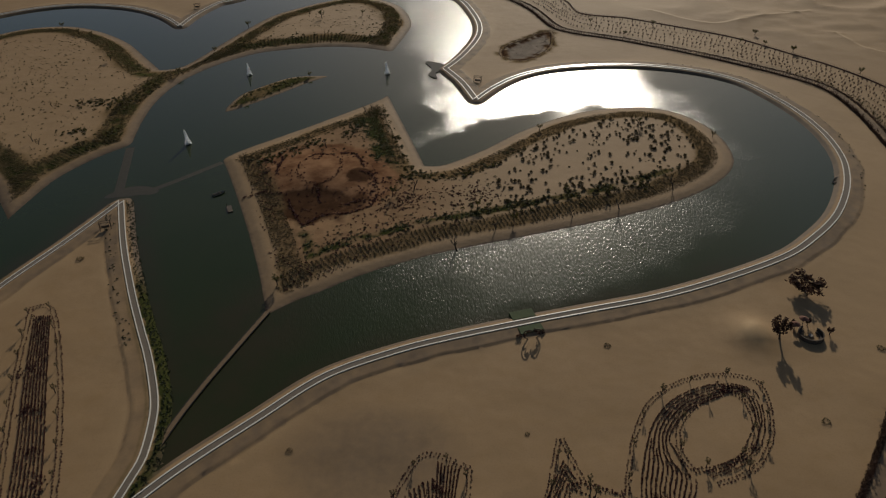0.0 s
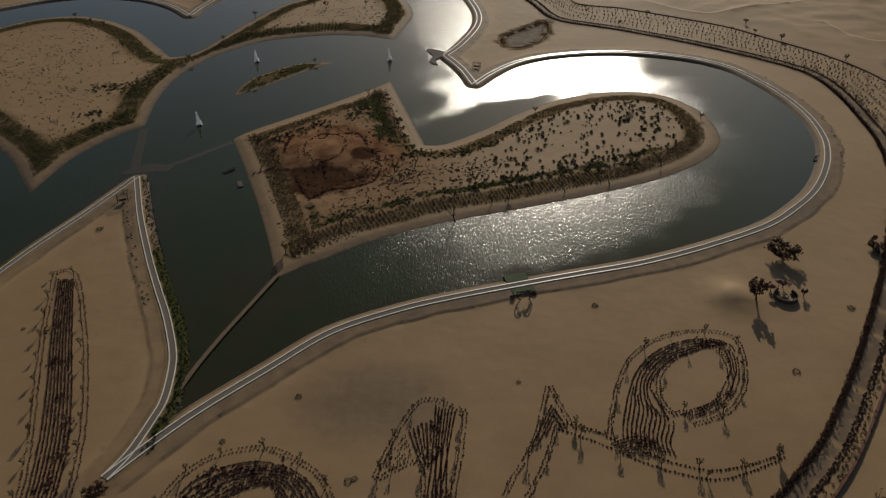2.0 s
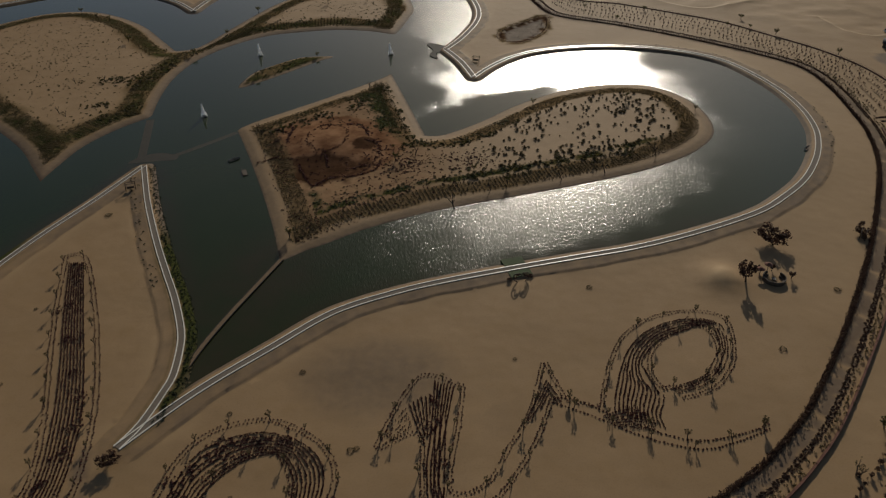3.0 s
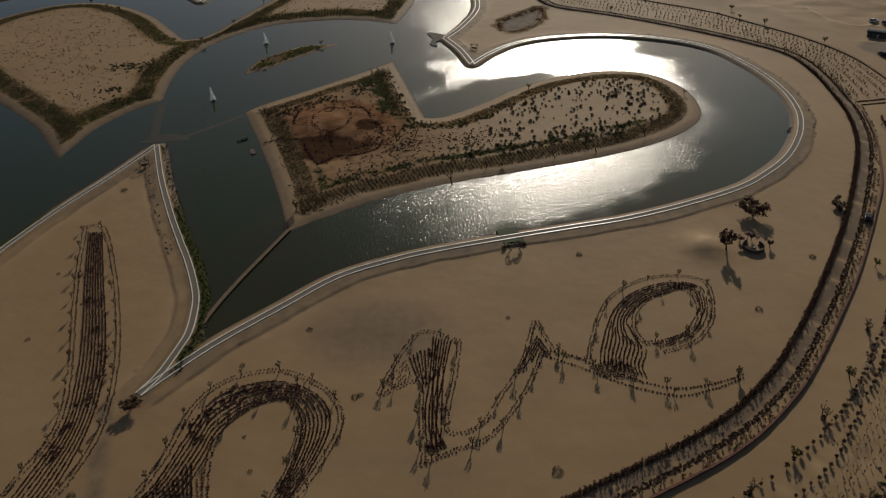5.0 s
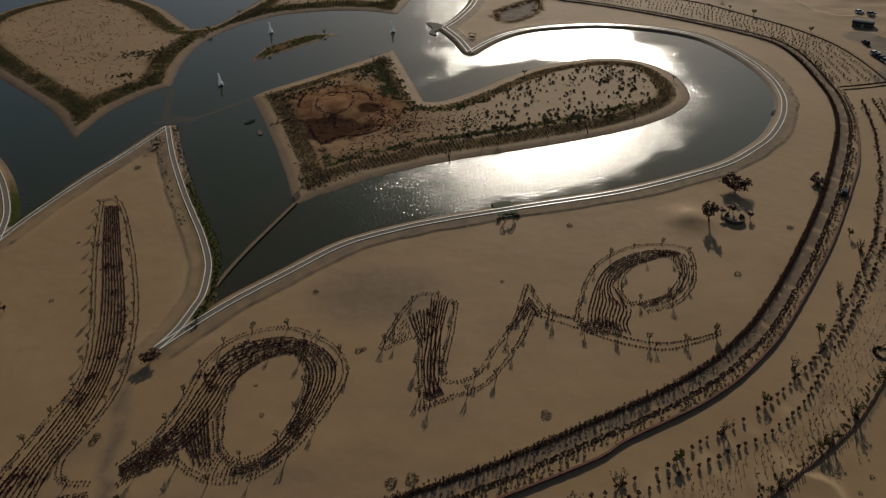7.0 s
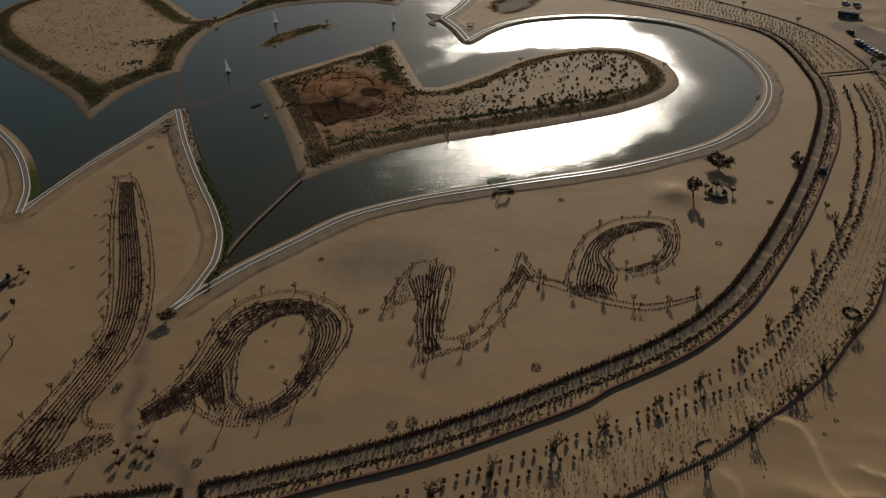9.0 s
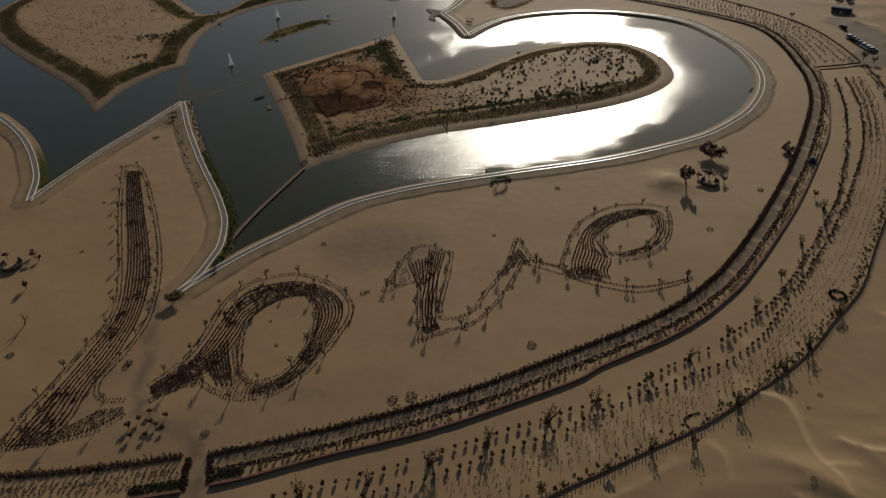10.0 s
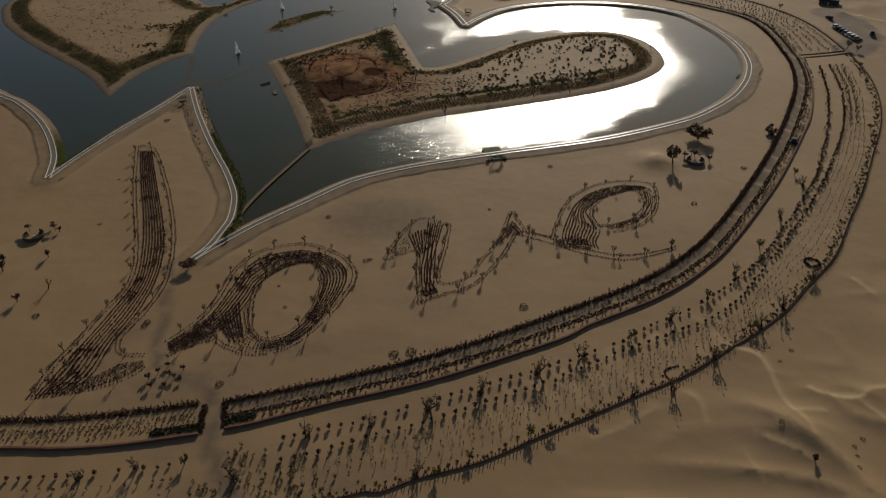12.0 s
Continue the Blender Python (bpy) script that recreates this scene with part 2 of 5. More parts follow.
ISLE_WEST = np.concatenate([
    line([(-132.9, 201.8), (-131.9, 211.2), (-128.6, 228.3), (-120.7, 243.1), (-112.1, 253.0)])[:-1],
    line([(-112.1, 253.0), (-114.4, 271.8), (-115.0, 292.7), (-110.8, 314.7), (-99.8, 334.0), (-86.1, 347.3), (-73.6, 352.1), (-53.6, 355.7),
          (-36.0, 353.1), (-22.2, 346.9)])[:-1],
    line([(-22.2, 346.9), (-17.1, 369.3), (-14.3, 388.8), (-19.5, 414.7), (-30.1, 430.3), (-46, 437), (-62.4, 431.4), (-80.0, 415.4),
          (-89.3, 403.0), (-101.4, 371.7), (-109.5, 346.3), (-115.5, 331.9), (-124.2, 328.2)])[:-1],
    line([(-124.2, 328.2), (-135.7, 344.7), (-151.1, 366.1), (-169.7, 383.5), (-188.5, 393.7), (-206.8, 393.0), (-221.0, 383.8), (-236, 362),
          (-238, 335), (-228.1, 311.3), (-218.5, 296.0), (-198.9, 273.7), (-178.2, 253.3), (-159.9, 236.2), (-148.4, 223.7), (-139.8, 211.5),
          (-132.9, 201.8)])])
ISLE_THIN = line([(-84.5, 281.1), (-82.1, 297.0), (-75.1, 306.5), (-64.5, 316.3), (-53.7, 317.8), (-48.1, 317.4), (-54.5, 311.8), (-65.0, 299.8),
                  (-74.8, 289.1)], closed=True)
JETTY = line([(-6.5, 331.5), (-2.5, 331.5), (2.5, 327), (1.5, 321), (-2.0, 318.5), (-1.5, 312), (-5.0, 316.4), (-3.5, 323)], closed=True)
POND = line([(52.9, 372.1), (53.0, 359.3), (49.9, 347.5), (43.9, 337.4), (37.1, 332.6), (31.6, 333.6), (28.8, 340.4), (30.1, 348.6), (34.0, 354.7),
             (42.5, 362.5)], closed=True)
DAM = line([(-44.8, 153.5), (-49.6, 140.5), (-53.7, 129.2), (-57.2, 118.1), (-59.3, 109.2), (-61.2, 100.6), (-62.9, 95.0)])
HEDGE_WEST = line([(-150, 27), (-120, 25.5), (-91.9, 25.7), (-78.8, 26.0), (-66.0, 27.6), (-53.3, 29.8), (-50.8, 30.1)])
HEDGE_EAST = line([(-45.1, 30.8), (-39.0, 32.3), (-30.5, 34.8), (-17.0, 38.9), (-3.0, 43.8), (11.6, 50.1), (27.2, 58.0), (39.8, 64.5),
                   (50.4, 70.3), (62.1, 78.4), (73.3, 88.9), (81.2, 98.1), (94.1, 115.7), (105.9, 133.5), (117.3, 151.5), (131.8, 177.3), (145.0, 204.0),
                   (152.1, 226.6), (155.0, 246.5), (156.8, 271.5), (155.0, 290.7), (146.5, 304.8), (128.2, 323.2), (107.5, 340.4), (84.2, 356.7),
                   (61.9, 370.0), (54.6, 380.9), (48.2, 406.3), (38.5, 426.9), (20, 452)])
WALL_WEST = line([(-150, 19), (-120, 18), (-88.3, 18.0), (-75.4, 17.7), (-63.0, 18.7), (-48.4, 21.3)])
WALL_EAST = line([(-43.3, 22.8), (-37.4, 24.3), (-29.3, 27.2), (-20.2, 30.3), (-8.0, 33.9), (4.5, 38.4), (17.7, 44.2), (31.7, 50.8), (38.3, 55.4),
                  (48.6, 60.9), (56.6, 65.4), (65.5, 71.7), (74.5, 80.0), (82.5, 88.7), (93.8, 103.5), (110.9, 127.6), (130.5, 159.3), (141.2, 178.5),
                  (152.6, 206.1), (158.8, 230.3)])
ROW_ONE = line([(-30.6, 19.7), (-17.0, 23.7), (1.1, 30.3), (17.1, 36.7), (34.7, 44.0), (44.8, 48.8), (54.3, 55.3), (65.7, 61.7),
                (78.9, 72.2), (90.3, 83.8), (102.5, 100.1), (115.1, 117.3), (126.9, 135.7), (140.9, 163.6), (154.1, 194.4), (163.2, 224.8)])
ROW_TWO = line([(-29.6, 13.6), (-14.3, 19.3), (0.4, 24.7), (21.9, 33.8), (38.3, 42.4), (50.0, 48.1), (63.8, 54.7), (74.1, 61.6), (82.9, 70.9),
                (96.4, 87.8), (109.0, 104.1), (120.8, 120.7), (134.1, 141.6), (149.9, 170.6), (161.6, 199.9), (168, 226)])
FENCE = line([(-60, -12), (-17.4, 5.0), (-9.9, 6.2), (-2.5, 9.4), (10.1, 13.4), (23.2, 20.2), (33.6, 25.5), (42.4, 30.0), (57.1, 37.6), (66.8, 44.2), (77.0, 51.3),
              (87.7, 60.0), (97.1, 70.1), (106.8, 79.9), (112.5, 87.2), (123.1, 103.7), (134.3, 120.4), (147.9, 143.3), (162.2, 167.8), (172.2, 190.4),
              (179.0, 213.2), (183.0, 240.0)])
FENCE_NORTH = line([(183.0, 246.0), (183.0, 268.6), (180.4, 291), (171.8, 312.0), (157.5, 333.1), (139.1, 356.9), (116.5, 374.5), (94.7, 390.6),
                    (73.6, 399.7), (68.1, 425.0), (50, 455)])
COMPOUND = np.concatenate([even(FENCE, 4), even(FENCE_NORTH, 4), [(0, 520), (-300, 560), (-420, 350), (-380, 60), (-200, -20), (-60, -12)]])
CROSSWAY = np.array([(-72.7, 83.0), (-67.5, 60.8), (-63.8, 44.0), (-52, 36.4), (-47.6, 29.3), (-45.6, 19.7), (-41.9, 10.9), (-37.1, 4.8)])
RUFFLE_LEE = [np.array([(16.6, 143), (21.0, 149.2), (37.4, 154.6), (57.3, 161.0), (75.4, 174.7), (88.3, 186.8), (98.9, 196.8), (125, 215), (140, 200), (100, 165), (40, 145), (16.6, 143)], float),
              np.array([(-6.0, 228), (-5.2, 245), (12.1, 263.0), (24.3, 270.2), (44.2, 276.6), (60, 278), (50, 260), (20, 240), (-6.0, 228)], float)]
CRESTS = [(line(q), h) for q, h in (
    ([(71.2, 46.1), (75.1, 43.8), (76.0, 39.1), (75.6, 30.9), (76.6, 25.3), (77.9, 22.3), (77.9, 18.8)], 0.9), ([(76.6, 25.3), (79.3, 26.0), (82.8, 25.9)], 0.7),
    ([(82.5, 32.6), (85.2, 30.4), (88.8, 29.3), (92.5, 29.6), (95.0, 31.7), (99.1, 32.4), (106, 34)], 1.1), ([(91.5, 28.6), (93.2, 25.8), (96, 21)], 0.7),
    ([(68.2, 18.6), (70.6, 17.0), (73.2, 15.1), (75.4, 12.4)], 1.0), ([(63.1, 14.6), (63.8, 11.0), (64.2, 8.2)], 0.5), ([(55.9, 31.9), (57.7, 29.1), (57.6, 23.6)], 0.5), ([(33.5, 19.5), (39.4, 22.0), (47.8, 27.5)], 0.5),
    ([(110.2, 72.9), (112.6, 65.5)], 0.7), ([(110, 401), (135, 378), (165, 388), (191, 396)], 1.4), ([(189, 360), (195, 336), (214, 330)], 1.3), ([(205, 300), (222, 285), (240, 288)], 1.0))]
LEVEL = -0.3                                # the lake's surface
LAKE2, MAIN2, WEST2, THIN2 = even(LAKE, 2.5), even(ISLE_MAIN, 2), even(ISLE_WEST, 2), even(ISLE_THIN, 2)


LANE = shifted(even(HEDGE_EAST, 2), -2.2)
POND2, HEDGE3, CROSS2, LOT2 = even(POND, 2), even(HEDGE_EAST, 3), line(CROSSWAY, 2), line([(198, 300), (203, 278), (196, 258), (186, 246)], 2)
FURROWS = [even(q, 3) for q in (ROW_ONE, ROW_TWO, shifted(ROW_TWO, -3.2), shifted(ROW_TWO, -6.4), shifted(ROW_TWO, -9.6), shifted(HEDGE_EAST, -5.6), shifted(HEDGE_EAST, -7.0))]


def lie(pts):
    """Heights of the ground, and the cover of each kind, at the points."""
    pts = np.asarray(pts, float)
    x, y = pts.T
    dp, wet = away(pts, LAKE2), inside(pts, LAKE2)
    rag = 0.9 * (grain(x / 6, y / 6, 71) - 0.5)
    z = np.where(wet, 0.5 - 0.8 * ease(dp, 1.9, 3.6) - 0.25 * np.clip(dp - 3.6, 0, 6), 0.5 - 0.12 * ease(dp, 1.2, 3.6) - 0.26 * ease(dp + rag, 4.7, 5.2) - 0.12 * ease(dp, 5.3, 9.0))
    west_bank = ease(-x, 55, 62) * ease(160 - y, -20, 10)
    damp = np.where(wet, ease(dp, 1.5, 2.6), (0.34 + 0.34 * grain(x / 2.5, y / 2.5, 73)) * (1 - 0.4 * west_bank) * ease(dp, 1.1, 1.5) * (1 - ease(dp + rag, 5.2, 5.6)))
    soil, dark, green, track = (np.zeros(len(x)) for _ in range(4))
    for q, top in ((MAIN2, 0.9), (WEST2, 0.9), (THIN2, 0.7)):
        d = away(pts, q) * np.where(inside(pts, q), 1, -1)
        zi = np.where(d > 0, LEVEL + 0.5 * ease(d, 0, 3.0) + top * ease(d, 2, 14), LEVEL + 0.25 * np.clip(d, -6, 0))
        z = np.where(wet, np.maximum(z, zi), z)
        damp = np.where(d > -2, np.maximum(damp * (d < 0), 0.4 * (1 - ease(d, 0.1, 0.7)) + (0.58 if q is WEST2 else 0.40) * (1 - ease(d, 2.0, 6.0))), damp)
        dark = np.maximum(dark, np.where((d > -1.5) & wet, 0.35 * (1 - ease(d, 0.1, 0.6)), 0))
        wob = 3.0 * (grain(x / 9, y / 9, 3) - 0.5)
        near = 5.6 if q is MAIN2 else 4.6 if q is WEST2 else 1.0
        strip = ease(d + wob, near - 0.7, near + 0.7) * (1 - ease(d + wob, near + 5.4, near + 8.0))
        if q is WEST2:
            strip = ease(d + wob, near - 0.7, near + 0.7) * (1 - ease(d + 2 * wob, near + 7, near + 13))
        green = np.maximum(green, 0.62 * strip)
    lawn = np.where(wet, ease(dp, 0.9, 1.3) * (1 - ease(dp, 4.5, 6)) * (0.12 + 0.88 * west_bank), 0.4 * west_bank * (1 - ease(dp, 1.5, 2.5)))
    di = away(pts, MAIN2) * inside(pts, MAIN2)
    patchy = 0.35 + 0.65 * ease(grain(x / 4, y / 4, 62), 0.15, 0.55)
    south = (y < 202 + 0.3 * x) & (x < 78) & (x > -50)
    lawn = np.maximum(lawn, 0.75 * patchy * south * ease(di, 12.6, 13.6) * (1 - ease(di, 15.6, 17.5)))
    brow = (y > 228 - 0.25 * x) & (x < -3) & (x + 0.28 * y > 42)
    lawn = np.maximum(lawn, 0.8 * patchy * brow * ease(di, 7.8, 8.8) * (1 - ease(di, 14.5, 16.5)))
    dw = away(pts, WEST2) * inside(pts, WEST2)
    lawn = np.maximum(lawn, 0.72 * patchy * ease(dw, 4, 6) * (1 - ease(dw, 10, 15)))
    lawn = np.maximum(lawn, 0.7 * patchy * inside(pts, THIN2) * ease(away(pts, THIN2), 0.6, 2.0))
    # the bare red mound with its dark hollow on the main island
    a = ((x + 40) / 23) ** 2 + ((y - 222) / 21) ** 2
    core = np.clip(1 - a, 0, 1)
    wob = 0.35 * (grain(x / 5, y / 5, 5) - 0.5)
    soil = np.maximum(soil, np.maximum(ease(1.75 - a + wob, 0, 0.6), 0.45 * ease(-x, -25, 15)) * inside(pts, MAIN2) * ease(away(pts, MAIN2), 6, 9))
    b = ((x + 40) / 18.5) ** 2 + ((y - 204.5) / 12) ** 2
    dark = np.maximum(dark, (0.7 + 0.3 * ease(-x, 30, 45)) * ease(1.15 - b + 2 * wob + 0.5 * (grain(x / 2.2, y / 2.2, 6) - 0.5), 0, 0.7) * ease(away(pts, MAIN2), 7, 11))
    b2 = ((x + 27) / 4.6) ** 2 + ((y - 223) / 5.2) ** 2
    dark = np.maximum(dark, 0.9 * ease(1.1 - b2 + wob, 0, 0.4))
    z += 1.2 * core * ease(y, 205, 228) - 0.5 * ease(1.1 - b, 0, 1) * ease(away(pts, MAIN2), 5, 12)
    ring = np.abs(np.hypot(x + 40.6, (y - 228.3) / 1.55) - 7.0)
    dark = np.maximum(dark, 0.7 * ease(1.0 - ring, 0, 1) * (0.35 + 0.65 * grain(x / 3, y / 3, 7)))
    # sandy rises by the round seats, the pond, tracks
    knoll = np.exp(-(((x - 74) / 4.4) ** 2 + ((y - 141.5) / 4.6) ** 2))
    z += 2.1 * knoll
    dpo = away(pts, POND2) * np.where(inside(pts, POND2), 1, -1)
    z -= 0.7 * ease(dpo, -1, 2.5)
    damp = np.maximum(damp, 0.95 * ease(dpo, 0.0, 1.5))
    dark = np.maximum(dark, 0.3 * ease(dpo, 0.0, 1.5))
    dark = np.maximum(dark, 0.8 * (1 - ease(np.abs(dpo - 0.6), 0.2, 1.6)))
    green = np.maximum(green, 0.8 * ease(dpo, -3.2, -2.2) * (1 - ease(dpo, -0.6, 0.2)))
    lane = away(pts, LANE)
    track = np.maximum(track, 1 - ease(lane, 1.2, 2.0))
    dark = np.maximum(dark, 0.42 * (1 - ease(lane, 0.9, 1.9)) * (0.6 + 0.4 * grain(x / 3, y / 3, 72)))
    track = np.maximum(track, 0.75 * (1 - ease(away(pts, CROSS2) + 2 * (grain(x / 4, y / 4, 8) - 0.5), 0.6, 3.2)))
    track = np.maximum(track, ease(np.minimum(away(pts, LOT2) * -1 + 10, 8), 0, 4))
    damp = np.maximum(damp, 0.54 * ease(1 - ((x + 15) / 24) ** 2 - ((y - 106) / 18) ** 2, -0.3, 1.2) * ~wet)
    # open desert round the compound
    dc = away(pts, COMPOUND) * np.where(inside(pts, COMPOUND), -1, 1)
    open_ = ease(dc, 1.5, 28)
    wx, wy = x + 26 * grain(x / 40, y / 40, 11), y + 30 * grain(x / 55, y / 55, 12)
    ridge = 1 - np.abs(2 * grain(wx / 34, wy / 24, 13) - 1)
    z += open_ * (2.1 * ridge**3 * grain(x / 70, y / 70, 14) + 0.65 * (1 - np.abs(2 * grain(wx / 13, wy / 9, 15) - 1)) ** 2 - 0.4)
    drift_and_sun = np.maximum(0.35 * ~wet * ease(dp + rag, 5.3, 5.9) * (1 - ease(dp + 2 * rag, 6.2, 9.0)) * grain(x / 9, y / 9, 74), 0.16 * open_)
    # sunlight on the knoll's top, painted as a paler colour
    drift_and_sun = np.maximum(drift_and_sun, 0.8 * ease(knoll, 0.25, 0.9))
    # raised crests, each with a pale line painted for its sunlit edge
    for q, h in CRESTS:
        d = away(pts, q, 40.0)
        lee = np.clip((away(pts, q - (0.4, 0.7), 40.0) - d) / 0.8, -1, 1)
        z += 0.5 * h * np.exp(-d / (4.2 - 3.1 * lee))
        drift_and_sun = np.maximum(drift_and_sun, min(1.0, h) * np.exp(-(d / (0.75 + 0.35 * lee)) ** 2))
    z += 0.16 * (grain(x / 11, y / 11, 16) - 0.5) * ~wet * (dp > 6)
    belt = (dc < 0) & (away(pts, HEDGE3) < 42)
    furrow = np.zeros(len(x))
    for q in FURROWS:
        furrow = np.maximum(furrow, 1 - ease(away(pts, q), 0.3, 1.5))
    damp = np.maximum(damp, 0.42 * belt * grain(x / 16, y / 6, 52) * (1 - ease(x, 0, 40)))
    ridge_line = np.zeros(len(x))
    for o in (1.7, -1.6, -4.8, -8.0):
        ridge_line = np.maximum(ridge_line, 1 - ease(away(pts, shifted(even(ROW_TWO, 3), o)), 0.2, 1.1))
    drift_and_sun = np.maximum(drift_and_sun, 0.55 * ridge_line * belt * ease(grain(x / 7, y / 5, 53), 0.25, 0.8) * ease(x, -10, 40))
    z += 0.14 * ridge_line * belt
    # brighter sand towards the sun, painted as a paler tone growing eastward
    drift_and_sun = np.maximum(drift_and_sun, 0.26 * ease(x, 70, 120) * (dc < 0) * ~wet * (0.6 + 0.4 * grain(x / 20, y / 14, 54)) * (dp > 5))
    damp = np.maximum(damp, 0.45 * furrow * belt * grain(x / 6, y / 6, 51))
    return z, dict(drift_and_sun=drift_and_sun, lawn=lawn, damp=damp, soil=soil, dark=dark, green=green, track=track)


def height(x, y):
    return float(lie([(x, y)])[0][0])


def mesh_of(name, verts, faces, mat=None, smooth=False):
    me = bpy.data.meshes.new(name)
    me.from_pydata(np.asarray(verts, float).tolist(), [], [list(map(int, f)) for f in faces])
    if mat:
        me.materials.append(mat)
    if smooth:
        me.shade_smooth()
    return me


def part(name, bm, material, parent, label=""):
    me = bpy.data.meshes.new(name)
    bm.to_mesh(me)
    bm.free()
    me.materials.append(material)
    ob = new(name, me)
    ob.parent = parent
    return tagged(ob, label)


def piece(name, me, parent, label=""):
    ob = new(name, me)
    ob.parent = parent
    return tagged(ob, label)


# ---- ground: one sheet, with the basin of the lakes ----
def build_ground():
    gx, gy = np.meshgrid(np.arange(-280, 262, 3.0), np.arange(-30, 472, 3.0))
    pts = [np.c_[gx.ravel(), gy.ravel()] + 0.6 * np.random.rand(gx.size, 2)]
    for off in (-7.5, -6.0, -5.5, -5.0, -4.5, -3.8, -2.8, -1.8, 0.0, 1.9, 2.7, 3.6, 6.0):
        q = shifted(even(LAKE, 1.5), -off)
        pts.append(q[np.abs(away(q, LAKE2) - abs(off)) < 0.25])
    for loop in (ISLE_MAIN, ISLE_WEST, ISLE_THIN):
        for off in (-3.0, -1.0, 0.0, 1.5, 3.0):
            q = shifted(even(loop, 1.5), off)
            pts.append(q[np.abs(away(q, even(loop, 1.5)) - abs(off)) < 0.25])
    fx, fy = np.meshgrid(np.arange(28, 128, 1.3), np.arange(4, 82, 1.3))
    fine = np.c_[fx.ravel(), fy.ravel()] + 0.3 * np.random.rand(fx.size, 2)
    pts.append(fine[~inside(fine, COMPOUND)])
    fx, fy = np.meshgrid(np.arange(-78, 102, 1.5), np.arange(150, 296, 1.5))
    fine = np.c_[fx.ravel(), fy.ravel()] + 0.4 * np.random.rand(fx.size, 2)
    pts.append(fine[inside(fine, MAIN2)])
    for q, _ in CRESTS:
        pts += [shifted(even(q, 1.0), o) for o in (-2.2, -0.9, 0.0, 0.9, 2.2)]
    for half, step in ((420, 14), (900, 60), (4200, 600)):
        ax, ay = np.meshgrid(np.arange(-half, half + 1, step), np.arange(-half, half + 1, step))
        a = np.c_[ax.ravel(), ay.ravel() + 220.0]
        inner = {420: (-284, 266, -34, 476), 900: (-425, 425, -205, 645), 4200: (-930, 930, -710, 1150)}[half]
        pts.append(a[~((a[:, 0] > inner[0]) & (a[:, 0] < inner[1]) & (a[:, 1] > inner[2]) & (a[:, 1] < inner[3]))])
    pts = np.concatenate(pts)
    v, _, f, *_ = delaunay_2d_cdt([Vector(p) for p in pts], [], [], 0, 1e-3)
    xy = np.array([tuple(p) for p in v])
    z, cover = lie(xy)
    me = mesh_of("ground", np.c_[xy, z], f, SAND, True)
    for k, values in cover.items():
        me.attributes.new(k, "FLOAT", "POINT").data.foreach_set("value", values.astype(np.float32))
    tagged(new("ground", me), "pale brown desert sand with dunes, banks and islands", "ground", kind="structure")


def build_water():
    gx, gy = np.meshgrid(np.arange(-275, 145, 3.0), np.arange(80, 474, 3.0))
    n, m = gx.shape
    xy = np.c_[gx.ravel(), gy.ravel()]
    i = np.arange(n * m).reshape(n, m)
    faces = np.stack([i[:-1, :-1], i[:-1, 1:], i[1:, 1:], i[1:, :-1]], -1).reshape(-1, 4)
    keep = inside(xy[faces].mean(1), LAKE2)
    me = mesh_of("lake_water", np.c_[xy, np.full(len(xy), LEVEL)], faces[keep], WATER)
    x, y = xy.T
    r = np.ones(len(x))
    for q in RUFFLE_LEE:
        d = away(xy, q) * np.where(inside(xy, q), -1, 1) + 7 * (grain(x / 7, y / 5, 21) - 0.5) + 3 * (grain(x / 3, y / 3, 22) - 0.5)
        r = np.minimum(r, 0.12 + 0.88 * ease(d, -5, 10))
    r *= 1 - 0.5 * ease(x + 30 * (grain(x / 20, y / 12, 24) - 0.5) + 12 * (grain(x / 5, y / 4, 27) - 0.5), 66, 120)
    r *= 1 - 0.45 * ease(y, 298, 325) * (1 - ease(x, -30, -12)) * (0.4 + 0.6 * (grain(x / 9, y / 22, 25) > 0.5))
    r *= 1 - 0.38 * ease(y, 250, 300) * ease(x, 15, 40)
    north = ease(y, 215, 275)
    reach = x + 0.25 * (y - 200) + 14 * (grain(x / 8, y / 16, 28) - 0.5)
    r *= 0.25 + 0.75 * ease((reach + 85 - 75 * north) / (83 - 33 * north), 0, 1)
    r *= 0.8 + 0.4 * grain(x / 25, y / 18, 23)
    shallow = np.maximum(1 - ease(away(xy, LAKE2), 2, 12), 1 - ease(away(xy, even(DAM, 3)), 3, 26))
    me.attributes.new("shallow", "FLOAT", "POINT").data.foreach_set("value", shallow.astype(np.float32))
    me.attributes.new("teal", "FLOAT", "POINT").data.foreach_set("value", ease(x, 60, 125).astype(np.float32))
    me.attributes.new("ruffle", "FLOAT", "POINT").data.foreach_set("value", np.clip(r, 0, 1).astype(np.float32))
    tagged(new("lake_water", me), "dark green lake water ruffled by wind", "water", kind="structure")


build_ground()
build_water()


def ribbon(name, q, lo, hi, top, depth, mat):
    """A flat strip along the curve q between two offsets, with a thickness."""
    a, b = shifted(q, lo), shifted(q, hi)
    n = len(q)
    v = np.concatenate([np.c_[a, np.full(n, top)], np.c_[b, np.full(n, top)], np.c_[a, np.full(n, top - depth)], np.c_[b, np.full(n, top - depth)]])
    f = []
    for i in range(n - 1):
        f += [(i + 1, i, n + i, n + i + 1), (i, i + 1, 2 * n + i + 1, 2 * n + i), (n + i + 1, n + i, 3 * n + i, 3 * n + i + 1)]
    f += [(0, 2 * n, 3 * n, n), (n - 1, 2 * n - 1, 4 * n - 1, 3 * n - 1)]
    return mesh_of(name, v, f, mat)


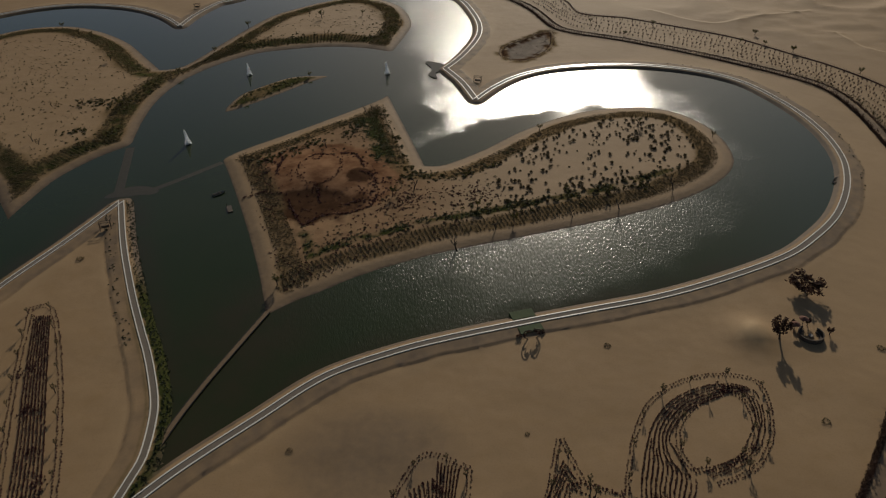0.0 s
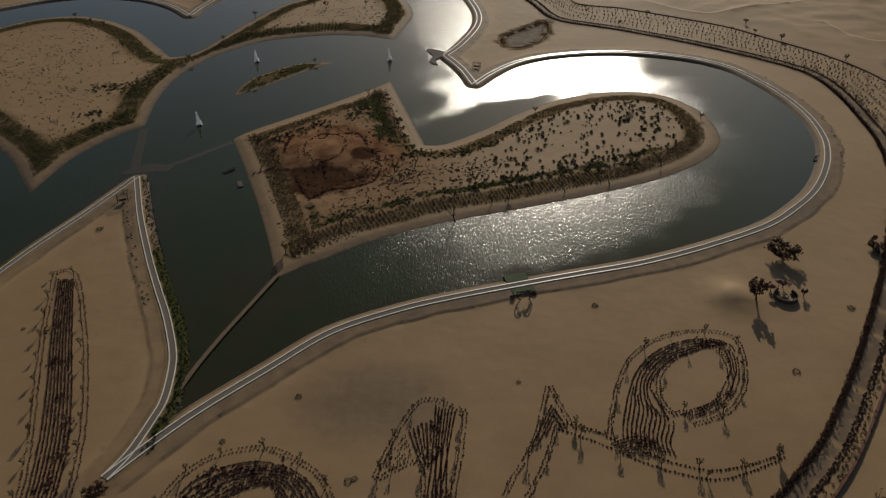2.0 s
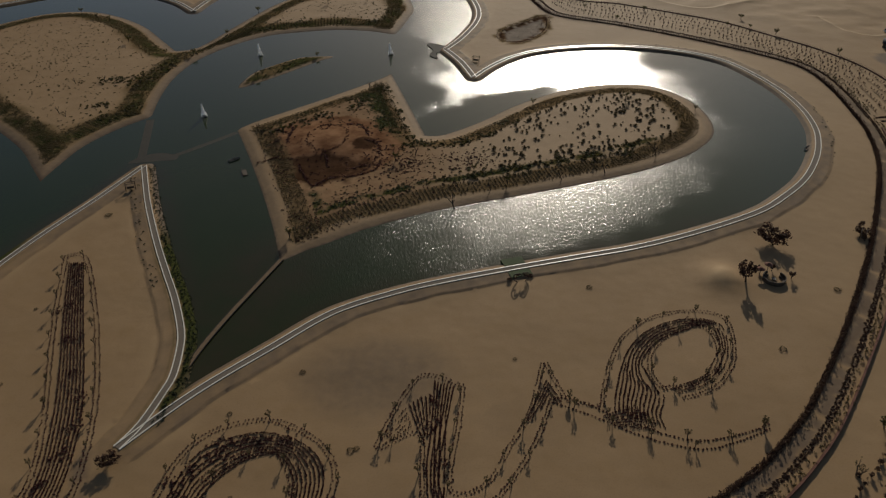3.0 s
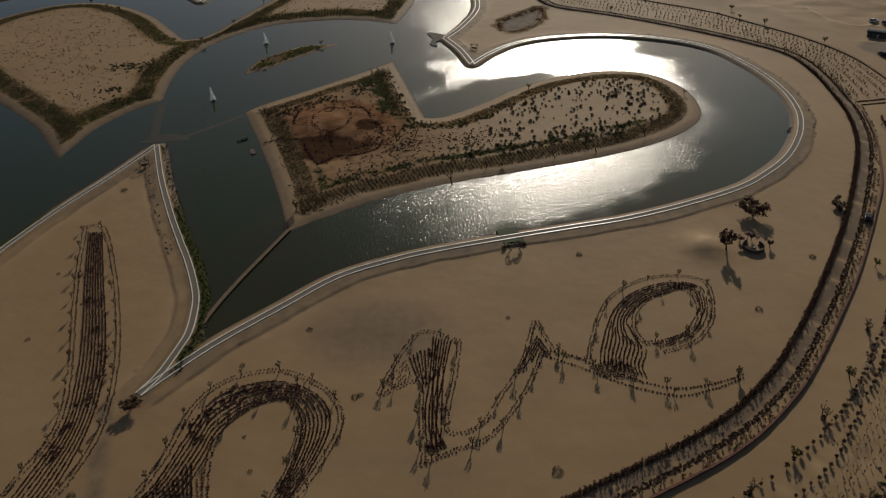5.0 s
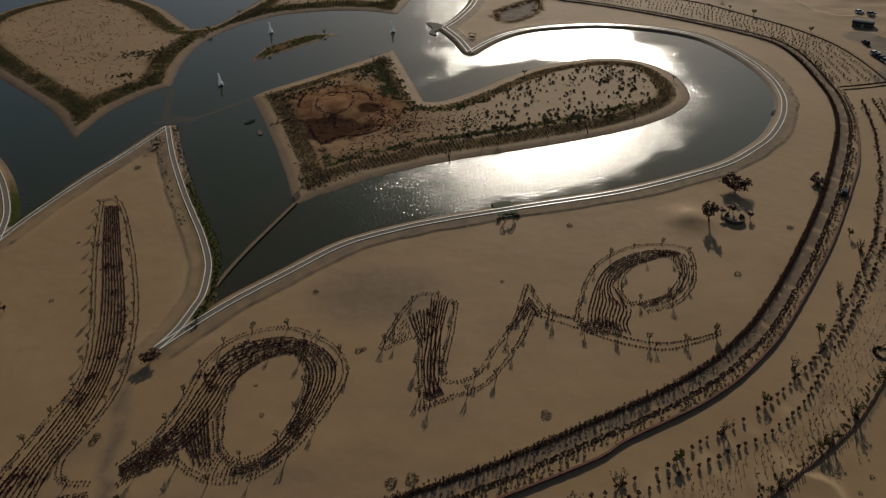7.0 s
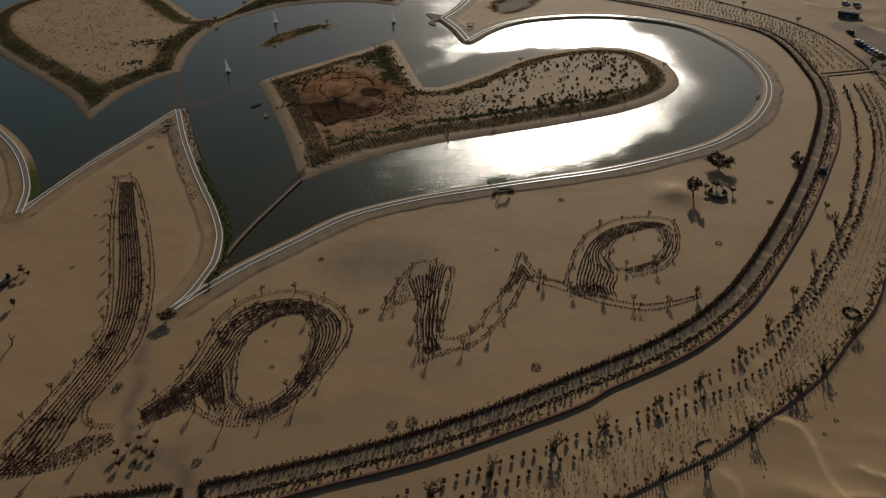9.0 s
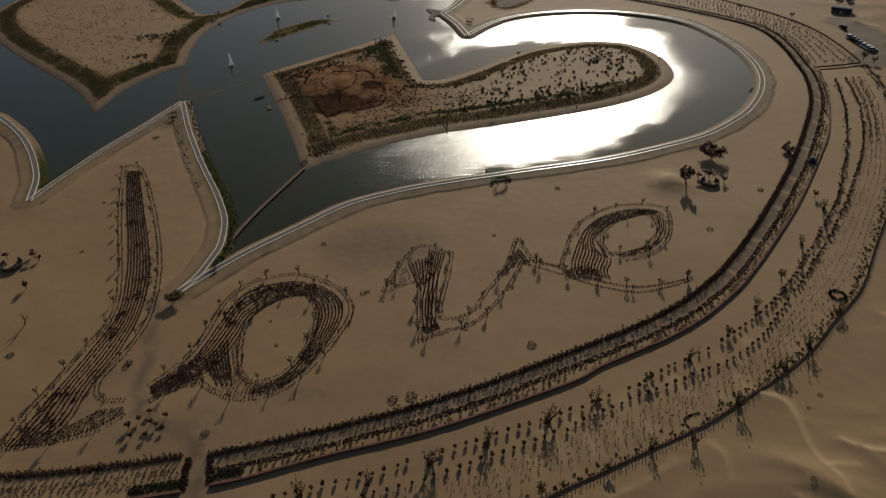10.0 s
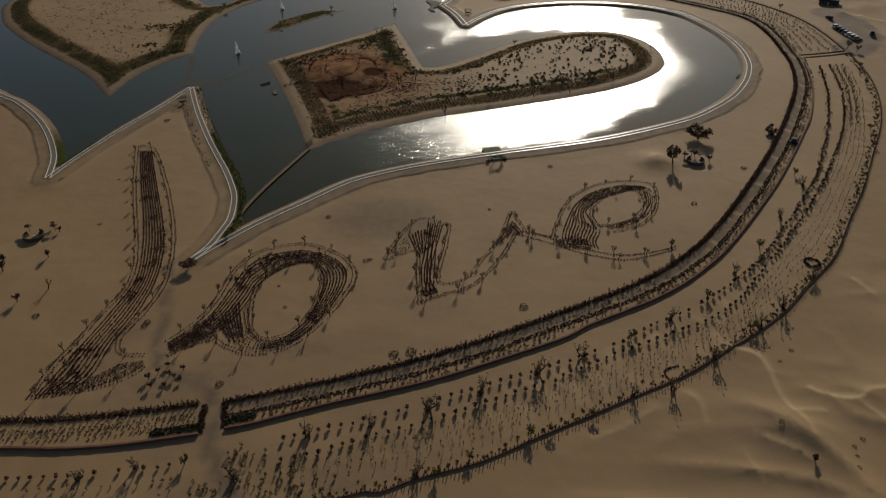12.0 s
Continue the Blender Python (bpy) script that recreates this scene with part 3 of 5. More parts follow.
for k, (w, half, kerb) in enumerate(zip(WALKS, (0.95, 0.74, 0.66, 0.64, 0.72, 0.95), (0.34, 0.31, 0.28, 0.26, 0.29, 0.36))):
    up = 0.56 + 0.006 * k
    walkway = tagged(new("lakeside_path", ribbon("lakeside_path", w, -half, half, up, 0.15, ASPHALT)),
                     "grey asphalt footpath with white kerbs round the lake", "path", kind="structure")
    for s in (-1, 1):
        piece("kerb", ribbon("kerb", w, *sorted((s * half, s * (half + kerb))), up + 0.10, 0.3, KERB), walkway, "white painted kerb")


# ---- plants ----


def tuft(n, r, h, leaf, seed, low=0.05, dome=True):
    """n leaf blades, three corners each, filling a bush of radius r and height h."""
    g = np.random.default_rng(seed)
    a, u, w = g.uniform(0, 2 * math.pi, n), np.sqrt(g.uniform(0, 1, n)), g.uniform(0, 1, n)
    swell = (np.sqrt(1 - 0.9 * w**2) if dome else np.sin(np.clip(w * 0.85 + 0.12, 0, 1) * math.pi) ** 0.6) * g.uniform(0.75, 1.1, n)
    c = np.c_[np.cos(a) * u * r * swell, np.sin(a) * u * r * swell, low + w * (h - low)]
    d = g.normal(size=(n, 3)) * (1, 1, 0.8)
    e = g.normal(size=(n, 3))
    d /= np.linalg.norm(d, axis=1)[:, None]
    e = np.cross(d, e)
    e /= np.linalg.norm(e, axis=1)[:, None] + 1e-9
    s = leaf * g.uniform(0.7, 1.4, n)[:, None]
    v = np.stack([c - d * s, c + d * s, c + e * s * 1.1], 1)
    v[..., 2] = np.maximum(v[..., 2], 0.0)
    return v.reshape(-1, 3)


RNG = np.random.default_rng(7)
SMALL = [tuft(12, 0.36, 0.40, 0.19, s) for s in range(8)]
FINE = [tuft(12, 0.17, 0.34, 0.14, 80 + s) for s in range(8)]
DOT = [tuft(11, 0.20, 0.20, 0.14, 95 + s) for s in range(6)]
BUSH = [tuft(30, 0.70, 0.55, 0.24, 20 + s) for s in range(8)]
TALL = [tuft(54, 0.62, 1.6, 0.21, 40 + s, 0.05, False) for s in range(8)]
SAPLING = [tuft(22, 0.42, 1.15, 0.22, 60 + s, 0.25, False) for s in range(6)]


def stemmed(v, h, g):
    """A thin upright stem of two blades under a tuft."""
    w, c = 0.05, g.uniform(-0.06, 0.06, 2)
    return np.concatenate([v, [(-w, 0, 0), (w, 0, 0), (c[0], c[1], h), (0, -w, 0), (0, w, 0), (c[0], c[1], h)]])


WHIP = [stemmed(tuft(9, 0.20, 1.05, 0.15, 90 + s, 0.55, False), 1.1, RNG) for s in range(6)]


def planted(name, spots, kinds, mat, size=(0.7, 1.3), tall=(0.85, 1.2)):
    """One mesh of many plants, each turned and scaled by chance, standing on the ground."""
    spots = np.asarray(spots, float)
    z = lie(spots)[0]
    pick = RNG.integers(0, len(kinds), len(spots))
    out = []
    for p, h, k in zip(spots, z, pick):
        a, s, t = RNG.uniform(0, 6.28), RNG.uniform(*size), RNG.uniform(*tall)
        v = kinds[k] * (s, s, s * t)
        c, n = math.cos(a), math.sin(a)
        out.append(np.c_[v[:, 0] * c - v[:, 1] * n + p[0], v[:, 0] * n + v[:, 1] * c + p[1], v[:, 2] + h - 0.04])
    v = np.concatenate(out)
    return mesh_of(name, v, np.arange(len(v)).reshape(-1, 3), mat)


def along(q, step, wob=0.12, gaps=0.0, off=0.0):
    q = even(shifted(q, off) if off else q, step)
    q = q + RNG.normal(0, wob, q.shape)
    return q[RNG.uniform(0, 1, len(q)) >= gaps]


def band(a, b, rows, step, wob=0.05, gaps=0.12, inset=0.05):
    """Rows of spots between two edges."""
    a, b = line(a, 0.5), line(b, 0.5)
    n = max(len(a), len(b))
    k = np.linspace(0, 1, n)
    a, b = (np.c_[np.interp(k, np.linspace(0, 1, len(q)), q[:, 0]), np.interp(k, np.linspace(0, 1, len(q)), q[:, 1])] for q in (a, b))
    out = []
    for k, u in enumerate(np.linspace(inset, 1 - inset, rows)):
        q = a + (b - a) * u
        pitch = np.abs((sides(q) * (b - a)).sum(1)) / (rows - 1)
        if k % 4:                      # rows end where the band narrows
            q = q[pitch > (0.62 if k % 2 else 0.32)]
        if len(q) > 3:
            out.append(along(q, step, wob, gaps))
    return np.concatenate(out)


def stuff(name, me, label, category):
    return tagged(new(name, me), label, category, kind="stuff")


def limb(a, b, ra, rb, n=5):
    a, b = np.array(a, float), np.array(b, float)
    d = (b - a) / np.linalg.norm(b - a)
    e = np.cross(d, (0.3, 0.9, 0.2))
    e /= np.linalg.norm(e)
    f = np.cross(d, e)
    t = np.linspace(0, 2 * math.pi, n, endpoint=False)[:, None]
    ring = np.cos(t) * e + np.sin(t) * f
    return np.concatenate([a + ring * ra, b + ring * rb]), [(i, (i + 1) % n, n + (i + 1) % n, n + i) for i in range(n)] + [tuple(range(n, 2 * n))]


def tree(height_m, spread, leaves, seed, mat, label, bare=0.0, stems=1, low=0.35, skirt=0.0):
    """A desert tree: tapered stems, forked limbs, and a ragged crown of leaf blades round their ends."""
    g = np.random.default_rng(seed)
    v, f, tips = [], [], []

    def add(a, b, ra, rb):
        p, q = limb(a, b, ra, rb)
        k = sum(len(x) for x in v)
        v.append(p)
        f.extend(tuple(i + k for i in poly) for poly in q)

    r = 0.035 * height_m + 0.05
    for s in range(stems):
        base = np.array((*(g.normal(0, 0.18, 2) * (stems > 1)), -0.15))
        fork = base + (*(g.normal(0, 0.06 + 0.12 * (stems > 1), 2) * height_m), height_m * low + 0.15)
        add(base, fork, r, r * 0.7)
        for i in range(4):
            a = 6.28 * i / 4 + g.uniform(-0.5, 0.5)
            out = spread * g.uniform(0.35, 0.75)
            mid = fork + (math.cos(a) * out * 0.6, math.sin(a) * out * 0.6, height_m * g.uniform(0.18, 0.30))
            add(fork, mid, r * 0.55, r * 0.35)
            tips.append(mid)
            for j in range(3):
                b = a + g.uniform(-1.0, 1.0)
                tip = mid + (math.cos(b) * out * 0.5, math.sin(b) * out * 0.5, height_m * g.uniform(0.08, 0.30))
                add(mid, tip, r * 0.32, r * 0.10)
                tips.append(tip)
    root = tagged(new("desert_tree"), label, "tree")
    piece("trunk", mesh_of("trunk", np.concatenate(v), f, BARK), root)
    blades = []
    tips = [t for t in tips if g.uniform() >= bare]
    for t in tips:
        c = tuft(max(3, int(leaves / max(1, len(tips)))), 0.30 * spread, 0.24 * height_m, 0.20 + 0.03 * spread, int(g.integers(1e6)))
        blades.append(c + t - (0, 0, 0.10 * height_m))
    if skirt:
        c = tuft(70, skirt, skirt * 1.3, 0.2, seed + 5)
        piece("undergrowth", mesh_of("undergrowth", c, np.arange(len(c)).reshape(-1, 3), HEDGE), root, "dark round undergrowth")
    if blades:
        c = np.concatenate(blades)
        piece("crown", mesh_of("crown", c, np.arange(len(c)).reshape(-1, 3), mat), root)
    return root


def grove(first, places, group):
    """The first plant is moved to the first place, copies go to the rest."""
    tagged(first, group=group)
    levels = lie([p[:2] for p in places])[0]
    for k, (p, z) in enumerate(zip(places, levels)):
        m = pose(p[0], p[1], z, 0, 0, float(RNG.uniform(0, 360))) @ Matrix.Scale(p[2] if len(p) > 2 else float(RNG.uniform(0.85, 1.15)), 4)
        if k:
            copy_thing(first, m)
        else:
            start = m
    first.matrix_basis = start


# ---- the planted letters ----
L_LEFT = [(-104.2, 153.4), (-95.7, 128.0), (-88.8, 108.7), (-83.6, 91.6), (-80.4, 76.4), (-82.3, 63.1), (-84.6, 51.2), (-86.9, 40.4), (-88.2, 33.0)]
L_RIGHT = [(-99.3, 153.3), (-89.4, 127.9), (-81.7, 108.5), (-76.1, 91.5), (-73.7, 76.2), (-73.9, 62.9), (-76.1, 51.0), (-76.6, 40.2), (-80.7, 33.8)]
L_RIM = [[(-106.3, 156.1), (-97.9, 128.1), (-85.2, 91.7), (-81.7, 75.4), (-84.0, 63.1), (-86.4, 51.2), (-88.6, 40.4), (-89.1, 32.2)],
         [(-106.3, 156.1), (-100.3, 155.0), (-88.9, 131.6), (-79.8, 108.4), (-74.7, 91.5), (-72.2, 76.2), (-73.0, 65.5), (-75.3, 56.5), (-76.3, 52.3),
          (-75.1, 48.2), (-72.7, 46.1), (-68.0, 45.7)],
         [(-89.1, 32.2), (-79.5, 33.8), (-71.7, 36.7), (-67.7, 39.9), (-66.3, 42.1)]]
O_OUT = [(-63.6, 50.8), (-56.8, 60.6), (-54.1, 73.6), (-51.2, 84.8), (-44.3, 90.0), (-35.7, 90.6), (-27.2, 86.2), (-23.0, 80.7), (-22.3, 74.2),
         (-24.2, 66.9), (-27.0, 60.0), (-30.9, 53.2), (-35.7, 48.9), (-40.2, 47.8)]
O_IN = [(-62.3, 47.9), (-51.1, 54.4), (-46.9, 63.8), (-46.3, 69.7), (-44.1, 75.9), (-39.7, 81.3), (-34.5, 82.8), (-31.1, 78.2), (-30.1, 73.1),
        (-30.6, 65.8), (-31.9, 60.1), (-34.6, 54.7), (-37.5, 51.6), (-40.1, 51.2)]
O_RIM = [[(-64.2, 51.2), (-59.2, 58.8), (-56.4, 67.5), (-53.9, 82.7), (-47.7, 90.9), (-36.8, 93.3), (-26.6, 88.2), (-21.9, 82.0), (-20.7, 75.4),
          (-23.1, 66.9), (-26.2, 59.6), (-30.2, 52.7), (-34.8, 47.9), (-39.2, 46.2), (-44.5, 46.1), (-49.8, 48.9), (-53.8, 51.3), (-58.5, 48.7),
          (-61.9, 45.6)],
         [(-45.7, 63.8), (-44.5, 57.0), (-42.6, 53.4), (-40.3, 52.1), (-36.4, 53.3), (-33.0, 57.5), (-30.7, 64.7), (-29.7, 71.9), (-30.4, 77.4),
          (-34.3, 84.0), (-40.0, 82.4), (-45.1, 77.2), (-46.2, 70), (-45.7, 63.8)]]
V_LEFT, V_RIGHT = [(-2.0, 104.0), (-2.6, 90.2), (-3.4, 80.2), (-3.0, 70.9), (-2.3, 67.8)], [(2.6, 102.2), (0.4, 88.1), (-0.9, 78.2), (-0.1, 72.7), (1.3, 69.5)]
V_FAN = [(-7.6, 96.9), (-5.6, 90.3), (-3.9, 85.7)], [(-2.6, 99.9), (-2.7, 93.4), (-3.1, 87.7)]
V_RIM = [[(-13.3, 85.1), (-11.0, 92.4), (-7.3, 101.4), (-3.5, 105.7), (4.1, 102.0)],
         [(-13.2, 84.0), (-9.1, 86.7), (-5.0, 87.7), (-4.6, 76.4), (-3.7, 64.6)],
         [(4.1, 102.0), (2.9, 91.2), (1.3, 81.5), (0.9, 74.5), (2.7, 72.7), (4.9, 72.9), (9.5, 76.1), (13.6, 84.0), (18.9, 93.8), (23.3, 109.3)],
         [(-3.7, 64.6), (3.4, 68.3), (10.1, 71.6), (15.6, 79.1), (20.0, 87.2), (24.0, 97.6)],
         [(23.3, 109.3), (24.9, 102.8), (26.8, 97.5), (32.0, 95.6), (34.9, 95.5)]]
E_OUT = [(36.1, 94.6), (37.6, 100.4), (40.2, 107.5), (44.2, 115.0), (49.9, 120.8), (57.1, 124.2), (63.5, 124.6), (66.9, 122.6)]
E_IN = [(46.6, 88.8), (46.4, 92.4), (48.5, 97.9), (46.1, 101.4), (45.4, 106.2), (47.0, 110.6), (52.4, 116.7), (64.4, 122.1)]
E_RIGHT = ([(65.0, 124.3), (67.8, 122.0), (67.4, 115.8), (65.2, 109.4), (61.4, 104.1), (56.2, 100.5), (51.6, 99.0)],
           [(64.6, 121.5), (65.6, 119.3), (65.0, 114.0), (63.0, 108.7), (60.4, 105.9), (56.1, 103.1), (50.5, 100.6)])
E_RIM = [[(34.2, 94.6), (35.6, 99.3), (37.8, 106.4), (41.0, 113.8), (44.4, 119.0), (50.0, 123.8), (56.0, 126.5), (61.7, 127.2), (67.0, 126.3), (69.2, 123.7),
          (68.7, 117.1), (66.3, 109.4), (61.7, 102.7), (57.4, 99.8), (52.0, 97.8)],
         [(48.5, 101.4), (47.4, 105.4), (48.2, 110.6), (50.8, 114.9), (55.1, 118.5), (59.5, 120.8), (62.9, 121.0), (64.4, 117.2), (63.5, 110.7), (60.9, 105.8),
          (56.8, 103.1), (52.2, 101.7), (48.4, 100.9)]]
E_TAIL = [[(23.9, 96.7), (27.8, 94.8), (33.9, 91.4), (41.2, 86.7), (51.5, 83.2), (59.6, 84.9), (67.5, 88.4)],
          [(24.1, 98.2), (28.9, 97.5), (35.7, 93.1), (41.6, 89.5), (46.0, 87.2), (51.9, 85.4), (60.0, 86.6), (67.8, 89.6)]]


def rim(curves, inner=1.0):
    return np.concatenate([along(line(c, 0.5), 0.85, 0.07, 0.03, o) for c in curves for o in (0.0, inner)])


def clumps(centres, n, spread):
    return np.concatenate([np.array(c) + RNG.normal(0, spread, (n, 2)) for c in centres])


LETTERS = {
    "l": (np.concatenate([band(L_LEFT, L_RIGHT, 8, 0.30, inset=0.1), band([(-80.1, 35.4), (-76.6, 39.5), (-72.1, 43.2), (-67.5, 44.1)],
                                                              [(-78.6, 34.2), (-74.6, 36.6), (-70.4, 39.3), (-66.7, 42.5)], 5, 0.42, 0.08, 0.12)]), rim(L_RIM)),
    "o": (np.concatenate([band(O_OUT, O_IN, 8, 0.30, inset=0.14), band([(-62.8, 49.0), (-58.8, 54.1), (-55.0, 61.0)], [(-61.3, 47.0), (-56.5, 49.7), (-52.8, 51.1)], 7, 0.4),
                          band([(-53.7, 59.4), (-51.2, 54.8), (-48.7, 50.7)], [(-49.7, 66.6), (-47.0, 56.6), (-45.1, 50.6)], 7, 0.30),
                          band([(-46.9, 63.8), (-45.0, 57.1), (-43.3, 53.4), (-40.1, 51.0)], [(-50.5, 56.0), (-47.9, 50.9), (-44.9, 48.5), (-40.1, 47.6)], 6, 0.8)]),
          rim(O_RIM, -1.0)),
    "v": (np.concatenate([band(V_LEFT, V_RIGHT, 7, 0.30), band(*V_FAN, 6, 0.30), band([(-8.2, 95.8), (-13.0, 87.7)], [(-6.6, 90.3), (-10.9, 86.5)], 5, 0.7, 0.1, 0.2),
                          band([(23.1, 103.8), (19.5, 96.3), (17.4, 91.5)], [(23.3, 99.6), (21.6, 96.2), (19.0, 91.9)], 4, 0.4),
                          band([(23.3, 103.8), (25.6, 97.0)], [(23.0, 99.6), (24.1, 96.6)], 4, 0.4)]), rim(V_RIM, 0.8)),
    "e": (np.concatenate([band(E_OUT, E_IN, 12, 0.30), band(*E_RIGHT, 4, 0.45), band([(33.9, 92.9), (39.5, 94.7), (43.6, 93.1)], [(37.0, 89.4), (40.5, 88.9), (43.8, 88.4)], 7, 0.45)]),
          np.concatenate([rim(E_TAIL, 0.0), rim(E_RIM, 0.8)])),
}
for k, (rows, edge) in LETTERS.items():
    stuff("letter_shrubs", planted("letter_shrubs", rows, FINE, DRY, (0.75, 1.15), (0.7, 1.1)),
          f"dry maroon shrubs planted in rows as the letter {k}", "shrubs")
    stuff("letter_edging", planted("letter_edging", edge, DOT, DRY, (0.85, 1.2), (0.8, 1.1)),
          f"dotted double row of small shrubs edging the letter {k}", "shrubs")
stuff("letter_bushes", planted("letter_bushes", clumps([(-84, 45), (-82, 41), (-80, 48), (-84, 36), (-43, 86), (-38, 87.5), (-33, 87), (-50, 80), (-47, 83),
                                                        (-51, 73), (-53, 57), (-79.5, 70), (-79, 76), (-78, 92), (-97, 133), (-2, 98), (-2.5, 70), (62, 123.5), (40, 93), (-86, 38), (-83, 48), (-81, 38), (-52, 77), (-46, 86.5), (-40.5, 87), (-78, 84), (-80, 100), (-85, 108), (-91, 121), (-2, 90), (-1.5, 80)], 26, 1.25),
                               FINE + SMALL, DRY, (0.7, 1.2), (0.6, 1.0)), "dense dark shrubs grown together within the letters", "shrubs")

# ---- the hedged lane, mat fences and plant rows of the belt ----
def strand(q, width, step, rows):
    return np.concatenate([along(q, step, 0.18, 0.03, o) for o in np.linspace(-width / 2, width / 2, rows)])


def hedge(q, width, label, kinds=TALL, size=(0.22, 0.35), rows=6, step=0.3):
    root = tagged(new("hedge"), label, "hedge")
    for k in range(0, len(q) - 1, 14):
        piece("hedge_section", planted("hedge_section", strand(q[k:k + 15], width, step, rows), kinds, HEDGE, size, (0.65, 1.15)), root)["kind"] = "stuff"
        if kinds is TALL:
            piece("hedge_top", planted("hedge_top", strand(q[k:k + 15], width * 0.5, 1.3, 2), WHIP, HEDGE, (0.9, 1.5)), root)["kind"] = "stuff"


hedge(HEDGE_EAST, 1.05, "tall dark clipped hedge along a sandy lane")
hedge(shifted(HEDGE_EAST, -4.3), 0.7, "low dark hedge on the far side of the lane", BUSH, (0.3, 0.55), 2)
hedge(HEDGE_WEST, 1.3, "tall dark clipped hedge beside planted beds")
hedge(line([(-49.2, 29.5), (-48.9, 26), (-48.2, 22)]), 0.6, "short dark hedge closing the bed beside the track", BUSH, (0.45, 0.7), 3)
hedge(line([(-45.0, 30.5), (-44.4, 27), (-43.6, 23.5)]), 0.6, "short thin hedge closing the bed beside the track", BUSH, (0.4, 0.6), 3)
for a, b in ([(-58.6, 22.5), (-49.4, 24.4)], [(-58.2, 20.6), (-49.0, 22.4)]), ([(-43.2, 26.0), (-37.8, 27.4)], [(-42.9, 24.2), (-37.6, 25.4)]):
    tagged(new("shrub_bed", planted("shrub_bed", band(a, b, 6, 0.4, 0.1, 0.0), BUSH, SEDGE, (0.45, 0.65))), "dense dark green shrub bed beside the mat fence", "shrubs")
BEDS = np.concatenate([along(shifted(HEDGE_WEST, o), s, 0.12, 0.12) for o, s in ((-3.2, 0.8), (-4.2, 1.3), (-5.2, 1.1), (-6.2, 1.3))])
stuff("bed_rows", planted("bed_rows", BEDS, SMALL, OLIVE, (0.5, 0.9), (1.0, 1.8)), "rows of small olive plants in the fenced bed", "shrubs")
stuff("bed_rows", planted("bed_rows", np.concatenate([along(shifted(HEDGE_EAST[:380], o), s, 0.15, 0.25) for o, s in ((-5.6, 1.4), (-6.8, 2.0))]), SMALL, OLIVE, (0.7, 1.3), (1.0, 1.9)),
      "rows of small olive plants between lane and fence", "shrubs")


def upright(name, q, h, thick, mat):
    """A standing wall along q, its foot on the ground."""
    z = lie(q)[0]
    a, b = shifted(q, -thick / 2), shifted(q, thick / 2)
    n = len(q)
    top = z + h + 0.12 * (grain(q[:, 0] * 0.9, q[:, 1] * 0.9, 31) - 0.5)
    v = np.concatenate([np.c_[a, top], np.c_[b, top], np.c_[a, z - 0.3], np.c_[b, z - 0.3]])
    f = []
    for i in range(n - 1):
        f += [(i + 1, i, n + i, n + i + 1), (i, i + 1, 2 * n + i + 1, 2 * n + i), (n + i + 1, n + i, 3 * n + i, 3 * n + i + 1)]
    f += [(0, 2 * n, 3 * n, n), (n - 1, 2 * n - 1, 4 * n - 1, 3 * n - 1)]
    return mesh_of(name, v, f, mat)


for q in (WALL_EAST, WALL_WEST):
    tagged(new("mat_fence", upright("mat_fence", q, 0.62, 0.5, MAT)), "low dark palm-mat fence along the sand", "fence")


def picket(h):
    v, f = limb((0, 0, -0.2), (0.03, 0.0, h), 0.13, 0.10)
    return mesh_of("post", v, f, BARK)


def outer_fence(q, most):
    root = tagged(new("outer_fence"), "dark woven palm fence with tall thin posts round the plantation", "fence")
    piece("screen", upright("screen", even(q, 1.5), 0.36, 0.3, MAT), root, "woven palm screen")
    spots = along(q, 0.85, 0.06)
    shapes = [picket(h) for h in (0.85, 1.05, 1.25)]
    z = lie(spots)[0]
    rest_v, rest_f = [], []
    for k, (p, g) in enumerate(zip(spots, z)):
        if k < most:
            ob = piece("post", shapes[k % 3], root)
            ob.matrix_basis = pose(p[0], p[1], g, RNG.uniform(-6, 6), RNG.uniform(-6, 6), RNG.uniform(0, 360))
        else:
            v, f = limb((p[0], p[1], g - 0.2), (p[0], p[1], g + 1.1), 0.09, 0.05)
            rest_f.extend(tuple(i + 10 * len(rest_v) for i in poly) for poly in f)
            rest_v.append(v)
    if rest_v:
        tagged(piece("far_posts", mesh_of("far_posts", np.concatenate(rest_v), rest_f, BARK), root), kind="stuff")
    return root


outer_fence(FENCE, 300)
outer_fence(FENCE_NORTH, 0)
gate = line([(161.5, 238.6), (172, 240.5), (182.6, 243.2)])
for o in (-1.6, 1.6):
    hedge(shifted(gate, o), 0.5, "low hedge beside the entrance drive", BUSH, (0.35, 0.5), 3)


def between(a, b, u):
    n = max(len(a), len(b))
    k = np.linspace(0, 1, n)
    a, b = (np.c_[np.interp(k, np.linspace(0, 1, len(q)), q[:, 0]), np.interp(k, np.linspace(0, 1, len(q)), q[:, 1])] for q in (a, b))
    return a + (b - a) * u


def sapling(seed):
    root = tagged(new("young_tree"), "small dark round young tree on sand", "tree")
    v, f = limb((0, 0, -0.1), (0.05, 0.02, 0.9), 0.06, 0.04)
    piece("trunk", mesh_of("trunk", v, f, BARK), root)
    c = tuft(70, 0.62, 1.45, 0.24, seed, 0.35, False)
    piece("crown", mesh_of("crown", c, np.arange(len(c)).reshape(-1, 3), HEDGE), root)
    return root


